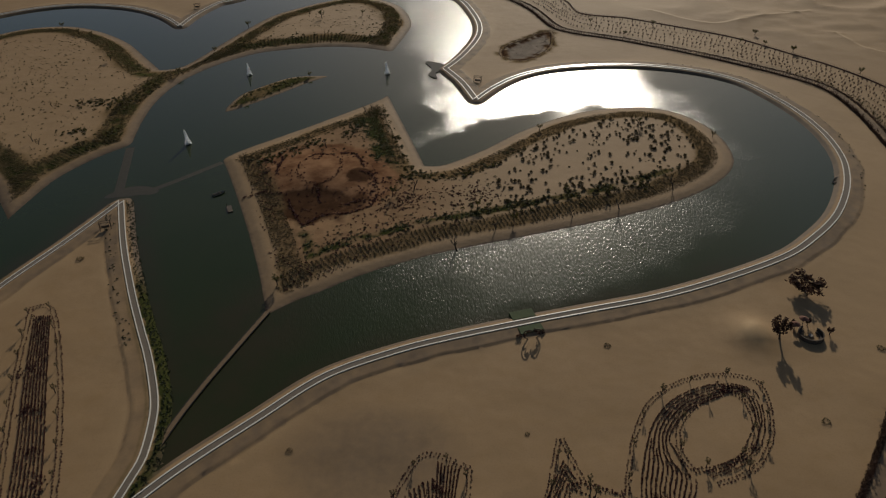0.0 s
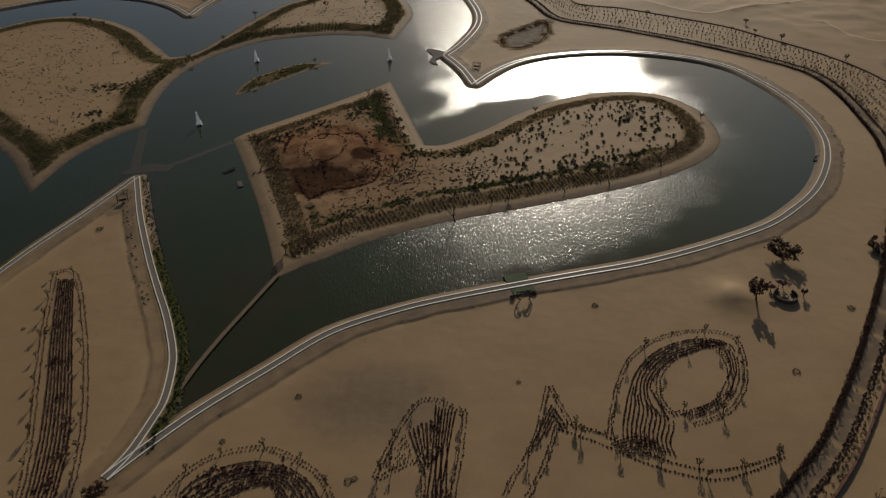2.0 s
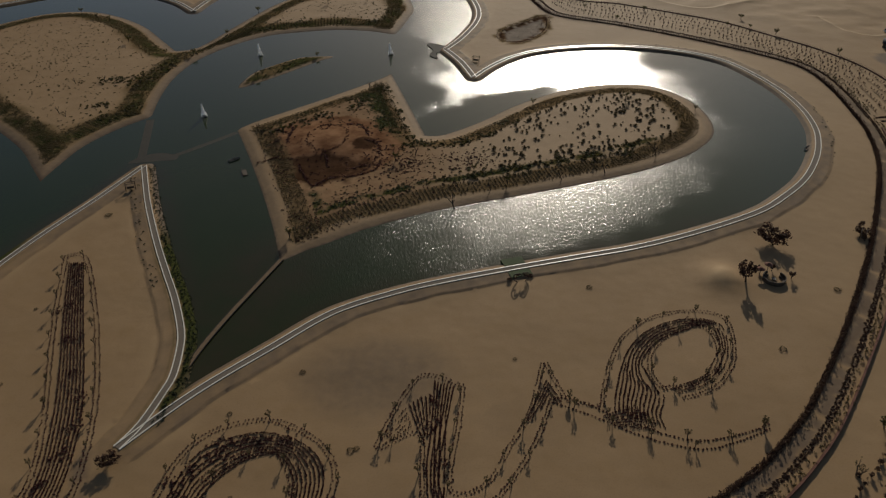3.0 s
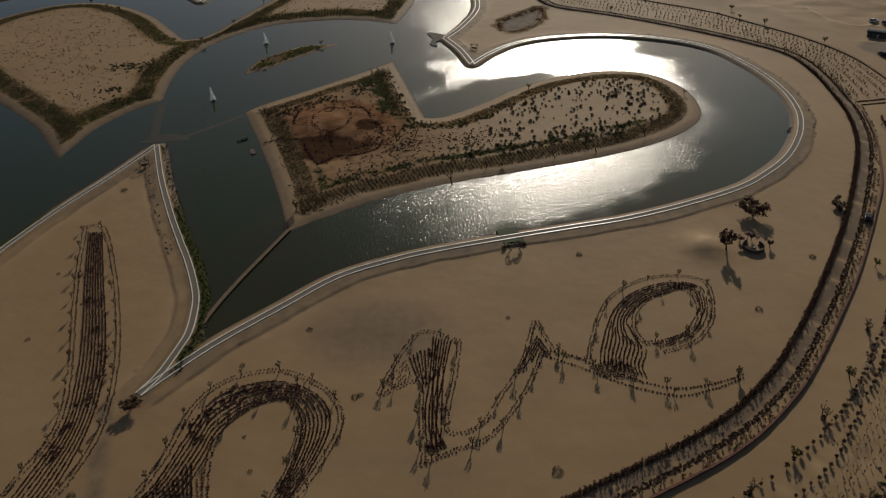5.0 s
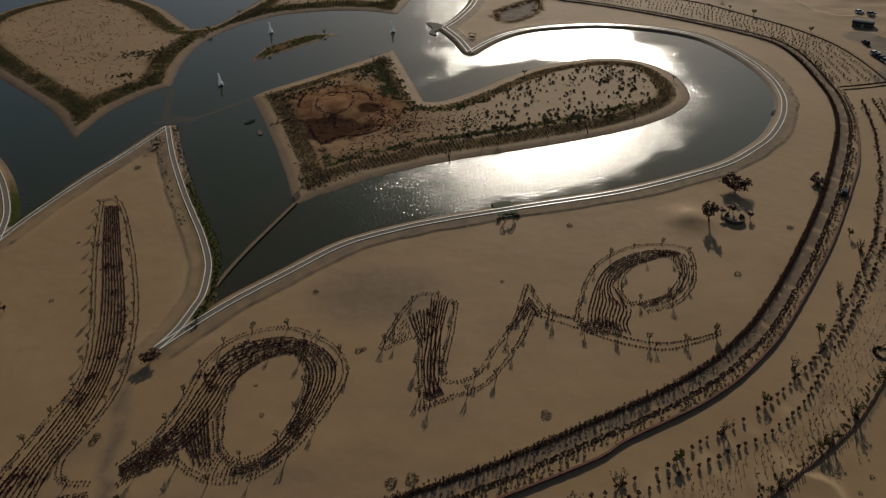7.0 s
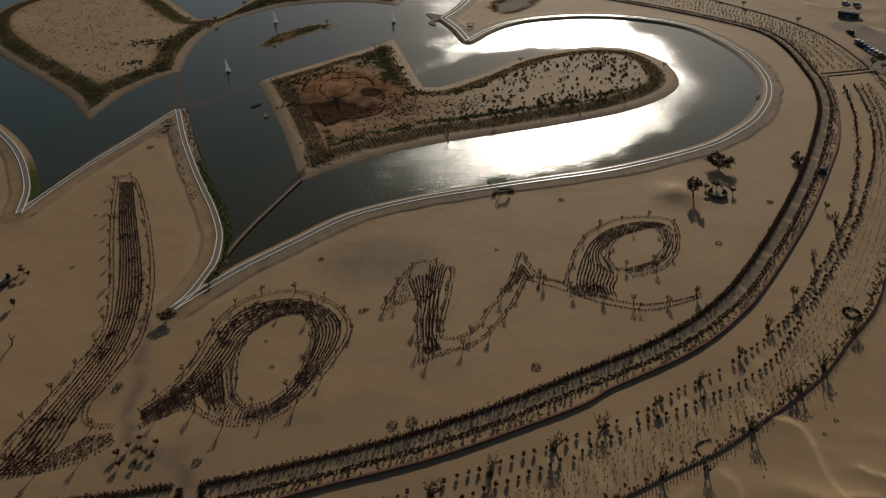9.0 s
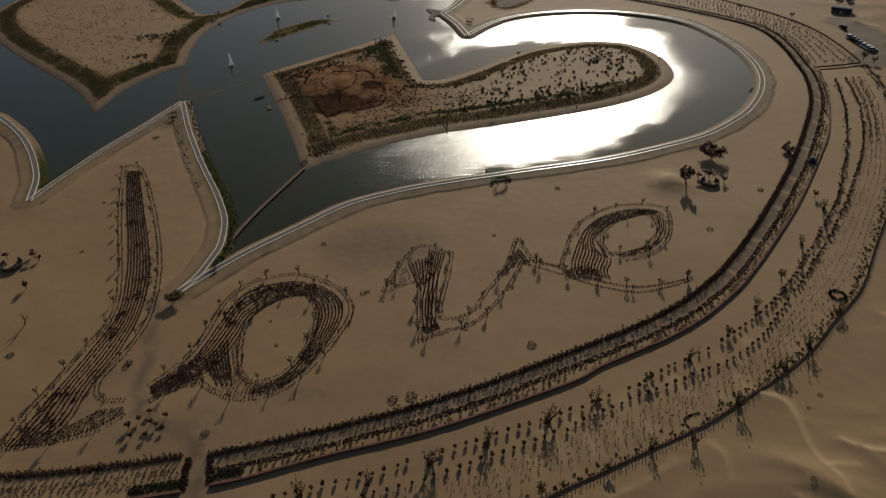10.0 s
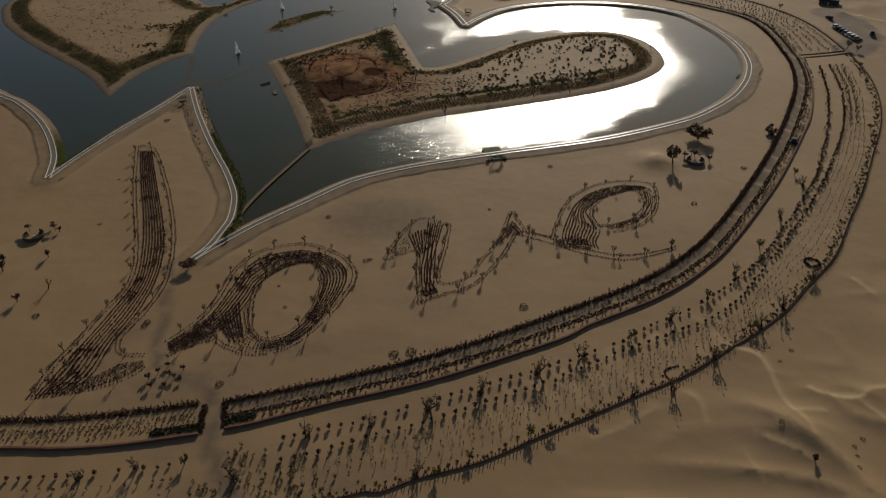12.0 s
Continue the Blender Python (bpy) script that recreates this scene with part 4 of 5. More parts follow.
ROW_WEST = line([(-110, 9.5), (-84.5, 10.1), (-72.5, 10.6), (-62.7, 11.5), (-52.1, 13.2)])
for k, q in enumerate((ROW_ONE, ROW_TWO, ROW_WEST)):
    spots = along(q, 2.45, 0.18, 0.05)
    grove(sapling(100 + k), [(x, y, RNG.uniform(0.55, 0.85)) for x, y in spots], "rows of young trees in the belt")
FENCE_IN = even(FENCE[38:], 1.0)
NEAR = line([(-29.0, 8.0), (-17.0, 11.0), (-2.5, 14.0), (10.1, 18.0), (23.2, 25.0), (42.4, 34.5), (57.1, 42.2), (77.0, 56.3), (97.1, 75.1), (112.5, 92.2),
             (134.3, 125.4), (147.9, 148.3), (166.2, 190.8), (176.0, 225.0)])
for u, g, s in ((0.18, 0.1, 0.8), (0.36, 0.12, 0.85), (0.54, 0.1, 0.8), (0.72, 0.12, 0.9), (0.9, 0.12, 0.9)):
    stuff("plant_row", planted("plant_row", along(between(ROW_TWO, NEAR, u), 2.3, 0.14, g), WHIP, HEDGE, (0.8 * s, 1.35 * s)),
          "row of thin staked saplings on sand", "shrubs")
stuff("fence_scrub", planted("fence_scrub", np.concatenate([along(shifted(FENCE_IN, 0.9), 0.8, 0.4, 0.45), along(shifted(FENCE_IN, 2.0), 1.8, 0.6, 0.3), along(shifted(FENCE_IN[90:], 1.4), 0.6, 0.6, 0.15)]), BUSH, LEAF, (0.25, 0.65)),
      "scrubby plants growing along the woven fence", "shrubs")
stuff("row_scrub", planted("row_scrub", np.concatenate([along(ROW_ONE[125:], 0.9, 0.5, 0.3), along(ROW_TWO[150:], 1.3, 0.4, 0.4)]), SAPLING, HEDGE, (0.5, 1.0)), "tangled dark growth along the rows of young trees", "shrubs")
stuff("plant_row", planted("plant_row", np.concatenate([along(line([(-115, y0 - 1.2), (-84, y0 - 1), (-62.7, y0), (-50, y0 + 1.8)]), 2.3, 0.3, 0.1) for y0 in (8.0, 4.5, 1.0)]),
      SAPLING, HEDGE, (0.55, 0.85)), "rows of dark green young plants on sand", "shrubs")
stuff("plant_row", planted("plant_row", clumps([(-44, 8), (-36, 12), (-33, 8), (-38, 16), (-30, 4), (-26, 8), (-22, 6)], 12, 2.2), SAPLING, LEAF, (0.6, 1.0)),
      "thicket of dark green young plants beside the track", "shrubs")
k = int(np.argmin(((HEDGE_EAST - (155.0, 246.5)) ** 2).sum(1)))
HN, FN = even(HEDGE_EAST[k:], 1), even(FENCE_NORTH, 1)
stuff("plant_row", planted("plant_row", np.concatenate([along(between(shifted(HN, -7), FN, u), 2.2, 0.2, 0.06) for u in (0.08, 0.26, 0.44, 0.62, 0.82)] + [along(between(ROW_TWO, NEAR, u)[-62:], 2.2, 0.2, 0.06) for u in (0.3, 0.6)]), SAPLING, HEDGE, (0.75, 1.1)),
      "rows of dark young trees in the far belt", "shrubs")


# ---- islands ----
def within(loop, n, lo, hi, seed):
    """Chance spots inside a loop, between two distances from its edge."""
    g = np.random.default_rng(seed)
    a, b = loop.min(0), loop.max(0)
    p = g.uniform(a, b, (n, 2))
    q = even(loop, 2)
    d = away(p, q)
    return p[inside(p, q) & (d > lo) & (d < hi)]


def apart_from_mound(p, lo=1.0):
    a = ((p[:, 0] + 41) / 24) ** 2 + ((p[:, 1] - 216) / 23) ** 2
    return p[a > lo]


def ashore(p, keep=4.0):
    """Only those spots that stand back from the water."""
    p = np.asarray(p)
    dry = np.zeros(len(p), bool)
    for q in (MAIN2, WEST2):
        dry |= inside(p, q) & (away(p, q) > keep)
    return p[dry]


inner = apart_from_mound(within(ISLE_MAIN, 4400, 12.0, 90, 1))
inner = inner[RNG.uniform(0, 1, len(inner)) < 0.35 + 0.65 * (grain(inner[:, 0] / 9, inner[:, 1] / 9, 41) > 0.45)]
near_bushes = inner[(inner[:, 0] > 18) & (inner[:, 0] < 92)][:300]
rest = np.array([p for p in inner[RNG.uniform(0, 1, len(inner)) < 0.7] if not (near_bushes == p).all(1).any()])
stuff("island_scrub", planted("island_scrub", rest, BUSH, OLIVE, (0.35, 0.95), (0.5, 0.85)), "scattered dark olive scrub on the island's sand", "shrubs")


def bush(seed, mat, label):
    root = tagged(new("desert_bush"), label, "bush")
    c = tuft(60, 1.0, 0.75, 0.27, seed)
    piece("foliage", mesh_of("foliage", c, np.arange(len(c)).reshape(-1, 3), mat), root)
    v, f = limb((0, 0, -0.15), (0.05, 0.08, 0.35), 0.07, 0.03)
    piece("stem", mesh_of("stem", v, f, BARK), root)
    return root


grove(bush(201, OLIVE, "dark olive desert bush on pale island sand"), [(x, y, RNG.uniform(0.35, 0.95)) for x, y in near_bushes], "bushes on the island")
for loop, lo, hi, step, size in ((ISLE_MAIN, 5.6, 11.8, 1.25, (0.55, 0.95)), (ISLE_WEST, 5.0, 13.5, 1.35, (0.5, 1.1))):
    q = even(loop, step)
    spots = np.concatenate([q + s * o * sides(q) + RNG.normal(0, 0.07, q.shape) for o in np.arange(lo, hi, 0.55) for s in (-1, 1)])
    spots = spots[RNG.uniform(0, 1, len(spots)) > 0.1 + 0.25 * (grain(spots[:, 0] / 5, spots[:, 1] / 5, 44) > 0.6)]
    q = even(loop, 2)
    spots = spots[inside(spots, q)]
    spots = spots[away(spots, q) > 3.6]
    stuff("shore_planting", planted("shore_planting", spots, SMALL, OLIVE, size), "close rows of small olive shrubs behind the shore", "shrubs")
# green growth inside the planted strips of the main island
lush = within(ISLE_MAIN, 26000, 7.0, 17.5, 61)
away_d = away(lush, MAIN2)
south = (lush[:, 1] < 202 + 0.3 * lush[:, 0]) & (lush[:, 0] < 78) & (away_d > 12.9 + 0.6 * (grain(lush[:, 0] / 6, lush[:, 1] / 6, 63) - 0.5))
brow = (lush[:, 1] > 228 - 0.25 * lush[:, 0]) & (lush[:, 0] < -5) & (away_d > 8.3) & (lush[:, 0] + 0.28 * lush[:, 1] > 42)
crown_side = (lush[:, 1] > 236 + 0.9 * (lush[:, 0] + 66)) & (lush[:, 0] < -22) & (away_d < 12)
thick_here = grain(lush[:, 0] / 4, lush[:, 1] / 4, 62)
for where, limit, mat, name in ((south, 0.34, GREEN, "grass_band"), (brow, 0.2, GREEN, "thicket"), (crown_side, 0.45, LEAF, "thicket")):
    stuff(name, planted(name, lush[where & (thick_here > limit)], SMALL + BUSH[:2], mat, (0.6, 1.1), (0.5, 0.8)), "low green growth along the island's planted strip", "shrubs")
# thickets
thick = [(-10.5, 262), (-11, 268), (-13, 275), (-16, 281), (-9, 256), (-8, 250), (-8, 244), (-11, 238), (-14, 246), (-15, 254), (-17, 264), (-10, 230), (-6, 225), (-12, 222),
         (0, 222), (8, 224), (16, 229), (24, 240), (10, 200), (25, 203), (40, 208), (52, 211), (63, 214), (-60, 236), (-52, 242), (-45, 249), (-36, 256), (-30, 264), (-24, 274)]
stuff("thicket", planted("thicket", ashore(clumps(thick, 22, 2.2)), BUSH, LEAF, (0.6, 1.25), (0.6, 0.9)), "dense dark green thicket on the island", "shrubs")
stuff("mound_scrub", planted("mound_scrub", ashore(np.concatenate([clumps([(-58, 196), (-54, 186), (-52, 176), (-47, 170), (-40, 168), (-30, 176), (-20, 186), (-8, 194), (-18, 200), (-10, 205), (0, 197), (-44, 200), (-36, 204), (-52, 206), (-62, 205), (-58, 215), (-60, 226), (-30, 185), (-22, 195), (-5, 210)], 34, 4.5),
                                                            clumps([(-16, 202), (-11, 207), (-20, 212), (-12, 211), (10, 210), (3, 211), (15, 206), (8, 206), (12, 212), (-20, 217)], 40, 3.0),
                                                            np.c_[-39 + 17.5 * np.cos(np.linspace(-1.7, 1.1, 70)), 218 + 22 * np.sin(np.linspace(-1.7, 1.1, 70))] + RNG.normal(0, 0.4, (70, 2)),
                                                            clumps([(-26, 212), (-22, 222), (-20, 208), (-40, 214), (-50, 225), (-33, 240)], 18, 3.0)])), BUSH, DRY, (0.25, 0.65), (0.6, 0.9)),
      "dry maroon scrub round the red mound", "shrubs")
ring = np.array([(-40.6 + 7 * math.cos(a), 228.3 + 10.8 * math.sin(a)) for a in np.linspace(0, 6.28, 64)])
ring_small = np.array([(-42.8 + 1.5 * math.cos(a), 237.0 + 2.6 * math.sin(a)) for a in np.linspace(0, 6.28, 24)])
tagged(new("ring_hedge", planted("ring_hedge", np.concatenate([ring, ring[::2], ring_small])[::-1] + RNG.normal(0, 0.45, (len(ring) + len(ring[::2]) + len(ring_small), 2)), BUSH, DRY, (0.3, 0.5))), "dark dry hedge ring on the red mound", "hedge")
TRAILS = [line(q, 0.5) for q in (
    [(-62.9, 212.0), (-59.8, 213.0), (-56.4, 214.6)], [(-60.9, 236.5), (-57.4, 234.4), (-54.8, 231.1), (-54.4, 224.6)], [(-56.5, 241.8), (-54.4, 235.8), (-54.7, 230.1)],
    [(-34.5, 239.0), (-29.6, 238.8), (-26.1, 229.0)], [(-27.1, 225.4), (-23.1, 223.4), (-21.6, 219.8), (-24.0, 217.3)], [(-39.6, 215.3), (-38.3, 207.0)],
    [(-20.6, 210.4), (-22.2, 204.1), (-28.3, 200.4), (-36.0, 199.4), (-41.0, 193.4)], [(-48.1, 209.0), (-44.6, 199.4), (-41.3, 192.7)],
    [(-31.1, 205.2), (-25.7, 207.4), (-20.8, 207.2)])]
stuff("brush_lines", planted("brush_lines", np.concatenate([along(q, 0.45, 0.18, 0.15) for q in TRAILS]), SMALL, DRY, (0.8, 1.5), (0.5, 0.9)), "broken lines of dry brush on the red mound", "shrubs")
wide = within(ISLE_WEST, 6500, 10, 90, 2)
wide = wide[RNG.uniform(0, 1, len(wide)) < 0.5 + 0.5 * (grain(wide[:, 0] / 14, wide[:, 1] / 14, 43) > 0.5)]
stuff("island_scrub", planted("island_scrub", wide, BUSH, OLIVE, (0.3, 0.72), (0.6, 0.9)), "sparse dark scrub on the island's pale sand", "shrubs")
stuff("thicket", planted("thicket", ashore(np.concatenate([clumps([(-142, 289), (-137, 287), (-133, 290), (-126, 286), (-125, 293), (-122, 300), (-119, 310), (-135, 262), (-128, 252), (-122, 262)], 26, 3.0),
                                                    clumps([(-108, 332), (-100, 345), (-95, 355), (-86, 360), (-70, 366), (-50, 368), (-35, 366), (-26, 372), (-24, 385), (-105, 350)], 24, 4.0)])),
                         BUSH, LEAF, (0.5, 1.15), (0.6, 0.9)), "grey-green thicket on the long island", "shrubs")
stuff("island_scrub", planted("island_scrub", within(ISLE_THIN, 700, 1.6, 20, 3), BUSH, LEAF, (0.4, 0.9), (0.5, 0.8)), "low olive scrub covering the thin islet", "shrubs")
pond_spots = within(POND, 260, 1.5, 40, 4)
stuff("pond_scrub", planted("pond_scrub", np.concatenate([pond_spots[::2], along(POND, 0.55, 0.12), along(shifted(POND, -2.4), 0.6, 0.15, 0.1), along(shifted(POND, 1.6), 0.8, 0.2, 0.3)]), BUSH, HEDGE, (0.3, 0.5), (0.5, 0.8)),
      "dark low scrub filling the dry pond", "shrubs")
bank = np.concatenate([along(shifted(HEART_A_WEST[8:], o), 0.6, 0.3, 0.15) for o in (-2.0, -2.7, -3.4)] + [along(shifted(HEART_A_WEST[60:], o), 1.6, 0.5, 0.4) for o in (3.4, 4.4)]
                      + [along(shifted(HEART_A_EAST[60:230], 4.6), 1.6, 0.7, 0.5), along(shifted(NOTCH_A, -2.8), 0.9, 0.3)])
stuff("bank_grass", planted("bank_grass", bank, SMALL, SEDGE, (0.6, 1.2), (0.4, 0.8)), "green tufts on the bank beside the path", "grass")

# ---- trees ----
sparse = tree(3.6, 1.3, 40, 301, OLIVE, "thin bare desert tree with a few dusty leaves", 0.45, 2, 0.35, 0.75)
grove(sparse, [(-69.0, 9.9), (-58.6, 12.6), (-25.5, 20.2), (-12.8, 22.8), (-0.8, 27.8, 1.2), (10.6, 32.4, 1.15), (23.7, 38.5, 1.25), (35.1, 44.4), (58.2, 57.0), (80.1, 76.0),
               (-38.3, 9.5, 1.3), (102.4, 104.2), (116.3, 122.7), (-3.0, 9.8), (43.8, 31.0), (52.9, 33.0), (65.0, 42.7), (79.2, 53.8), (87.5, 61.3, 1.2), (100.4, 74.3)],
      "trees among the belt rows")
round_ = tree(2.2, 1.3, 120, 302, LEAF, "dark round-crowned desert tree with forked trunk", 0.0, 1)
grove(round_, [(-49.3, 13.6), (47.1, 50.2, 1.1), (69.6, 65.6), (90.9, 87.9, 1.3), (116.4, 130.2), (7.6, 13.8), (0.9, 10.0), (20.7, 20.6, 1.1), (24.8, 21.5), (34.3, 25.7), (76.2, 52.8),
               (98.2, 71.8), (156.3, 163.2), (151.1, 149.7), (173.6, 205.4), (179.8, 224.2), (76.3, 384.2), (89.2, 363.9), (106.1, 377.8), (140.4, 350.3), (149.9, 345.8),
               (184.5, 247.5, 1.6), (187.5, 244.0, 1.3), (159.2, 336.0, 1.3), (176.5, 308.4, 1.2), (150.5, 360.4)], "round trees along the outer fence")
big = tree(6.6, 2.6, 760, 303, HEDGE, "tall leafy dark tree standing on open sand", 0.0, 1, 0.24)
grove(big, [(79.3, 139.0), (-117.8, 81.3, 0.8)], "tall trees on open sand")
low = tree(3.8, 4.0, 900, 304, HEDGE, "broad flat-topped dark tree beside the path", 0.0, 2, 0.2)
grove(low, [(93.1, 158.1, 1.25), (-67.0, 81.5, 0.62), (120.0, 161.5, 0.6)], "broad trees on the sand")
little = tree(2.8, 1.1, 160, 305, HEDGE, "small dark tree with a tight crown", 0.0, 1, 0.25)
grove(little, [(92.0, 140.7), (88.0, 144.2, 0.8), (84.6, 144.6, 0.7), (-108.2, 87.9, 0.9), (-107.5, 67.3), (-113.0, 103.5, 0.8), (-110.5, 101.0, 0.7), (119.0, 158.0, 0.8), (120.8, 164.6)],
      "small trees round the seats")
lean = tree(2.3, 0.8, 260, 311, HEDGE, "small dark leaning tree alone on the dune", 0.0, 2, 0.12)
grove(lean, [(75.5, 12.2, 0.7)], "")
dead = tree(3.4, 1.3, 0, 306, BARK, "bare dead tree with thin twisting branches", 1.0, 1, 0.35)
grove(dead, [(-101.8, 72.8), (3.9, 180.1, 1.5), (15.5, 190.0), (38.9, 196.5, 1.1), (53.7, 200.5, 1.3), (73.2, 212.9, 1.1), (-65.6, 233.6), (-68.0, 238.0, 0.9), (-29.0, 276.9), (-40.3, 244.6),
             (-9.0, 213.9, 1.2), (-147.8, 254.1), (-144.5, 251.4), (-142.8, 288.2), (-153.7, 285.6), (-27, 279, 0.8)], "bare trees on the islands")
isle = tree(3.0, 1.6, 100, 307, LEAF, "dusty green island tree with ragged crown", 0.15, 1)
grove(isle, [(21.1, 193.4), (51.3, 207.6, 0.8), (35.8, 257.0), (71.9, 258.2, 1.2), (96.7, 249.2, 0.8), (-44.1, 164.4, 1.1), (-57.4, 233.3), (-15.5, 210.0), (10.7, 201.2), (-191.8, 389.3), (-179.5, 378.8),
             (-171.2, 373.7), (-149.0, 338.0), (-126.6, 321.5), (-113.5, 320.8), (-104.2, 347.9), (-126.1, 284.4), (-126.9, 290.6), (-97.1, 388.6), (-60.7, 396.6, 1.3), (-39.7, 400.5),
             (-78.5, 291.5, 0.8), (-56.0, 316.0, 0.8)], "trees on the islands")
edge_tree = tree(2.1, 0.7, 36, 308, OLIVE, "small slim tree at the edge of a planted letter", 0.1, 1, 0.45)
edge_spots = []
for c in L_RIM + O_RIM + V_RIM + E_RIM + E_TAIL:
    q = line(c, 0.5)
    edge_spots += [tuple(p + RNG.normal(0, 0.25, 2)) for p in q[RNG.integers(4, 12)::17]]
grove(edge_tree, [(x, y, RNG.uniform(0.7, 1.15)) for x, y in edge_spots], "slim trees edging the letters")
def ring_bush(seed):
    root = tagged(new("desert_bush"), "low ragged ring of olive scrub on open sand", "bush")
    g = np.random.default_rng(seed)
    c = np.concatenate([tuft(7, 0.28, g.uniform(0.2, 0.45), 0.16, seed + k) + (0.85 * math.cos(a) * g.uniform(0.8, 1.15), 0.85 * math.sin(a) * g.uniform(0.8, 1.15), 0)
                        for k, a in enumerate(np.linspace(0, 5.7, 13))])
    piece("foliage", mesh_of("foliage", c, np.arange(len(c)).reshape(-1, 3), OLIVE), root)
    return root


grove(ring_bush(202), [(-32.0, 107.5, 0.7), (-45.8, 94.8, 0.6), (-100.1, 105.1, 0.6), (-104.0, 132.6, 0.5), (101.8, 135.5, 0.9), (79.4, 112.9, 0.9), (22.8, 63.0, 1.1),
      (-101.9, 178.8, 1.0), (38.3, 138.1, 0.8), (-18.8, 84.2, 0.8), (-17.6, 84.8, 0.6), (-37.7, 63.9, 0.5), (-71.0, 58.4, 0.9), (16.7, 110.9, 0.5), (-47.6, 36.3, 0.9), (-9.0, 45.7, 1.1),
      (-5.0, 46.6, 1.2), (-100.0, 61.4, 0.9), (-71.2, 57.0, 0.8), (72.3, 21.6, 0.6), (87.5, 17.9, 0.5), (84.8, 15.7, 0.45), (84.3, 13.3, 0.4), (83.2, 10.1, 0.45), (83.6, 45.5, 0.5), (79.6, 41.7, 0.4), (-40.8, 73.0, 0.4)], "lone bushes on the sand")
grove(tree(1.2, 0.75, 90, 309, HEDGE, "young dark tree beside the sandy track", 0.0, 1, 0.4), [(-62.6, 40.2), (-59.7, 39.2), (-59.7, 35.7), (-56.6, 37.3), (-57.0, 41.1), (-62.8, 35.5), (-60.9, 42.3), (-64.1, 38.0), (-58.3, 38.4)],
      "young trees beside the track")


def ring_of(x, y, r, n, kinds, mat, label, a0=0.0, a1=360.0, size=(0.9, 1.3)):
    a = np.radians(np.linspace(a0, a1, n))
    tagged(new("ring_hedge", planted("ring_hedge", np.c_[x + r * np.cos(a), y + r * np.sin(a)], kinds, mat, size)), label, "hedge")


ring_of(102.5, 80.8, 1.9, 26, BUSH, SEDGE, "dark green hedge grown in a ring", size=(0.55, 0.8))
tagged(new("curved_hedge", planted("curved_hedge", along(line([(52.8, 36.6), (52.4, 38.4), (53.4, 39.8), (56.0, 40.6)]), 0.4, 0.1), BUSH, HEDGE, (0.35, 0.5))), "low dark hedge in a hooked curve", "hedge")

# ---- built things ----
def box(bm, size, at, turn=0.0, bevel=0.0):
    g = bmesh.ops.create_cube(bm, size=1.0)
    bmesh.ops.scale(bm, vec=size, verts=g["verts"])
    if bevel:
        bmesh.ops.bevel(bm, geom=list({e for v in g["verts"] for e in v.link_edges}), offset=bevel, segments=2, affect="EDGES")
        return
    bmesh.ops.rotate(bm, verts=g["verts"], matrix=Matrix.Rotation(turn, 3, "Z"))
    bmesh.ops.translate(bm, verts=g["verts"], vec=at)


def slab(name, outline, top, depth, mat, label, category):
    q = np.asarray(outline)[:-1]
    n = len(q)
    v = np.concatenate([np.c_[q, np.full(n, top)], np.c_[q, np.full(n, top - depth)]])
    f = [tuple(range(n))] + [(i, n + i, n + (i + 1) % n, (i + 1) % n) for i in range(n)]
    return tagged(new(name, mesh_of(name, v, f, mat)), label, category, kind="structure")


slab("jetty", JETTY, LEVEL + 0.35, 0.9, MUD, "dark muddy spit of land by the shore", "ground")
tagged(new("causeway", ribbon("causeway", DAM, -0.55, 0.55, 0.05, 1.2, EARTH)), "narrow pale earth causeway across the lake", "causeway", kind="structure")
for s in (-1, 1):
    tagged(new("causeway_edge", ribbon("causeway_edge", DAM, *sorted((s * 0.55, s * 0.75)), 0.12, 1.2, MUD)), "dark kerb of the earth causeway", "kerb", kind="structure")
for q, half in ((line([(-103.8, 214.5), (-107.6, 232), (-111.6, 250.5)]), 1.5), (line([(-103.0, 215.5), (-94.0, 219), (-75.6, 237.5)]), 1.1)):
    tagged(new("sunken_bar", ribbon("sunken_bar", q, -half, half, LEVEL + 0.012, 0.5, MUD)), "wet mud bar just awash across the channel", "mud bar", kind="structure")
slab("mud_flat", line([(-108, 214), (-104, 220), (-98, 221.5), (-92, 219), (-93, 216), (-99, 215.5)], closed=True), LEVEL + 0.02, 0.5, MUD, "dark wet mud flat at the channel's mouth", "mud flat")
for s, a, b in ((-1, 1.5, 4.6), (1, 1.5, 4.2)):
    q = HEART_A_EAST
    k = int(np.argmin(((q - (20.9, 147.3)) ** 2).sum(1)))
    tagged(new("lawn", ribbon("lawn", q[k - 2:k + 5], *sorted((s * a, s * b)), 0.60, 0.9, GRASS)), "small green lawn beside the path", "lawn", kind="structure")


def tube(points, r, n=6):
    v, f = [], []
    for a, b in zip(points[:-1], points[1:]):
        p, q = limb(a, b, r, r, n)
        f += [tuple(i + sum(len(x) for x in v) for i in poly) for poly in q]
        v.append(p)
    return np.concatenate(v), f


def pipe(name, points, r, mat, parent, label=""):
    v, f = tube(points, r)
    return piece(name, mesh_of(name, v, f, mat), parent, label)


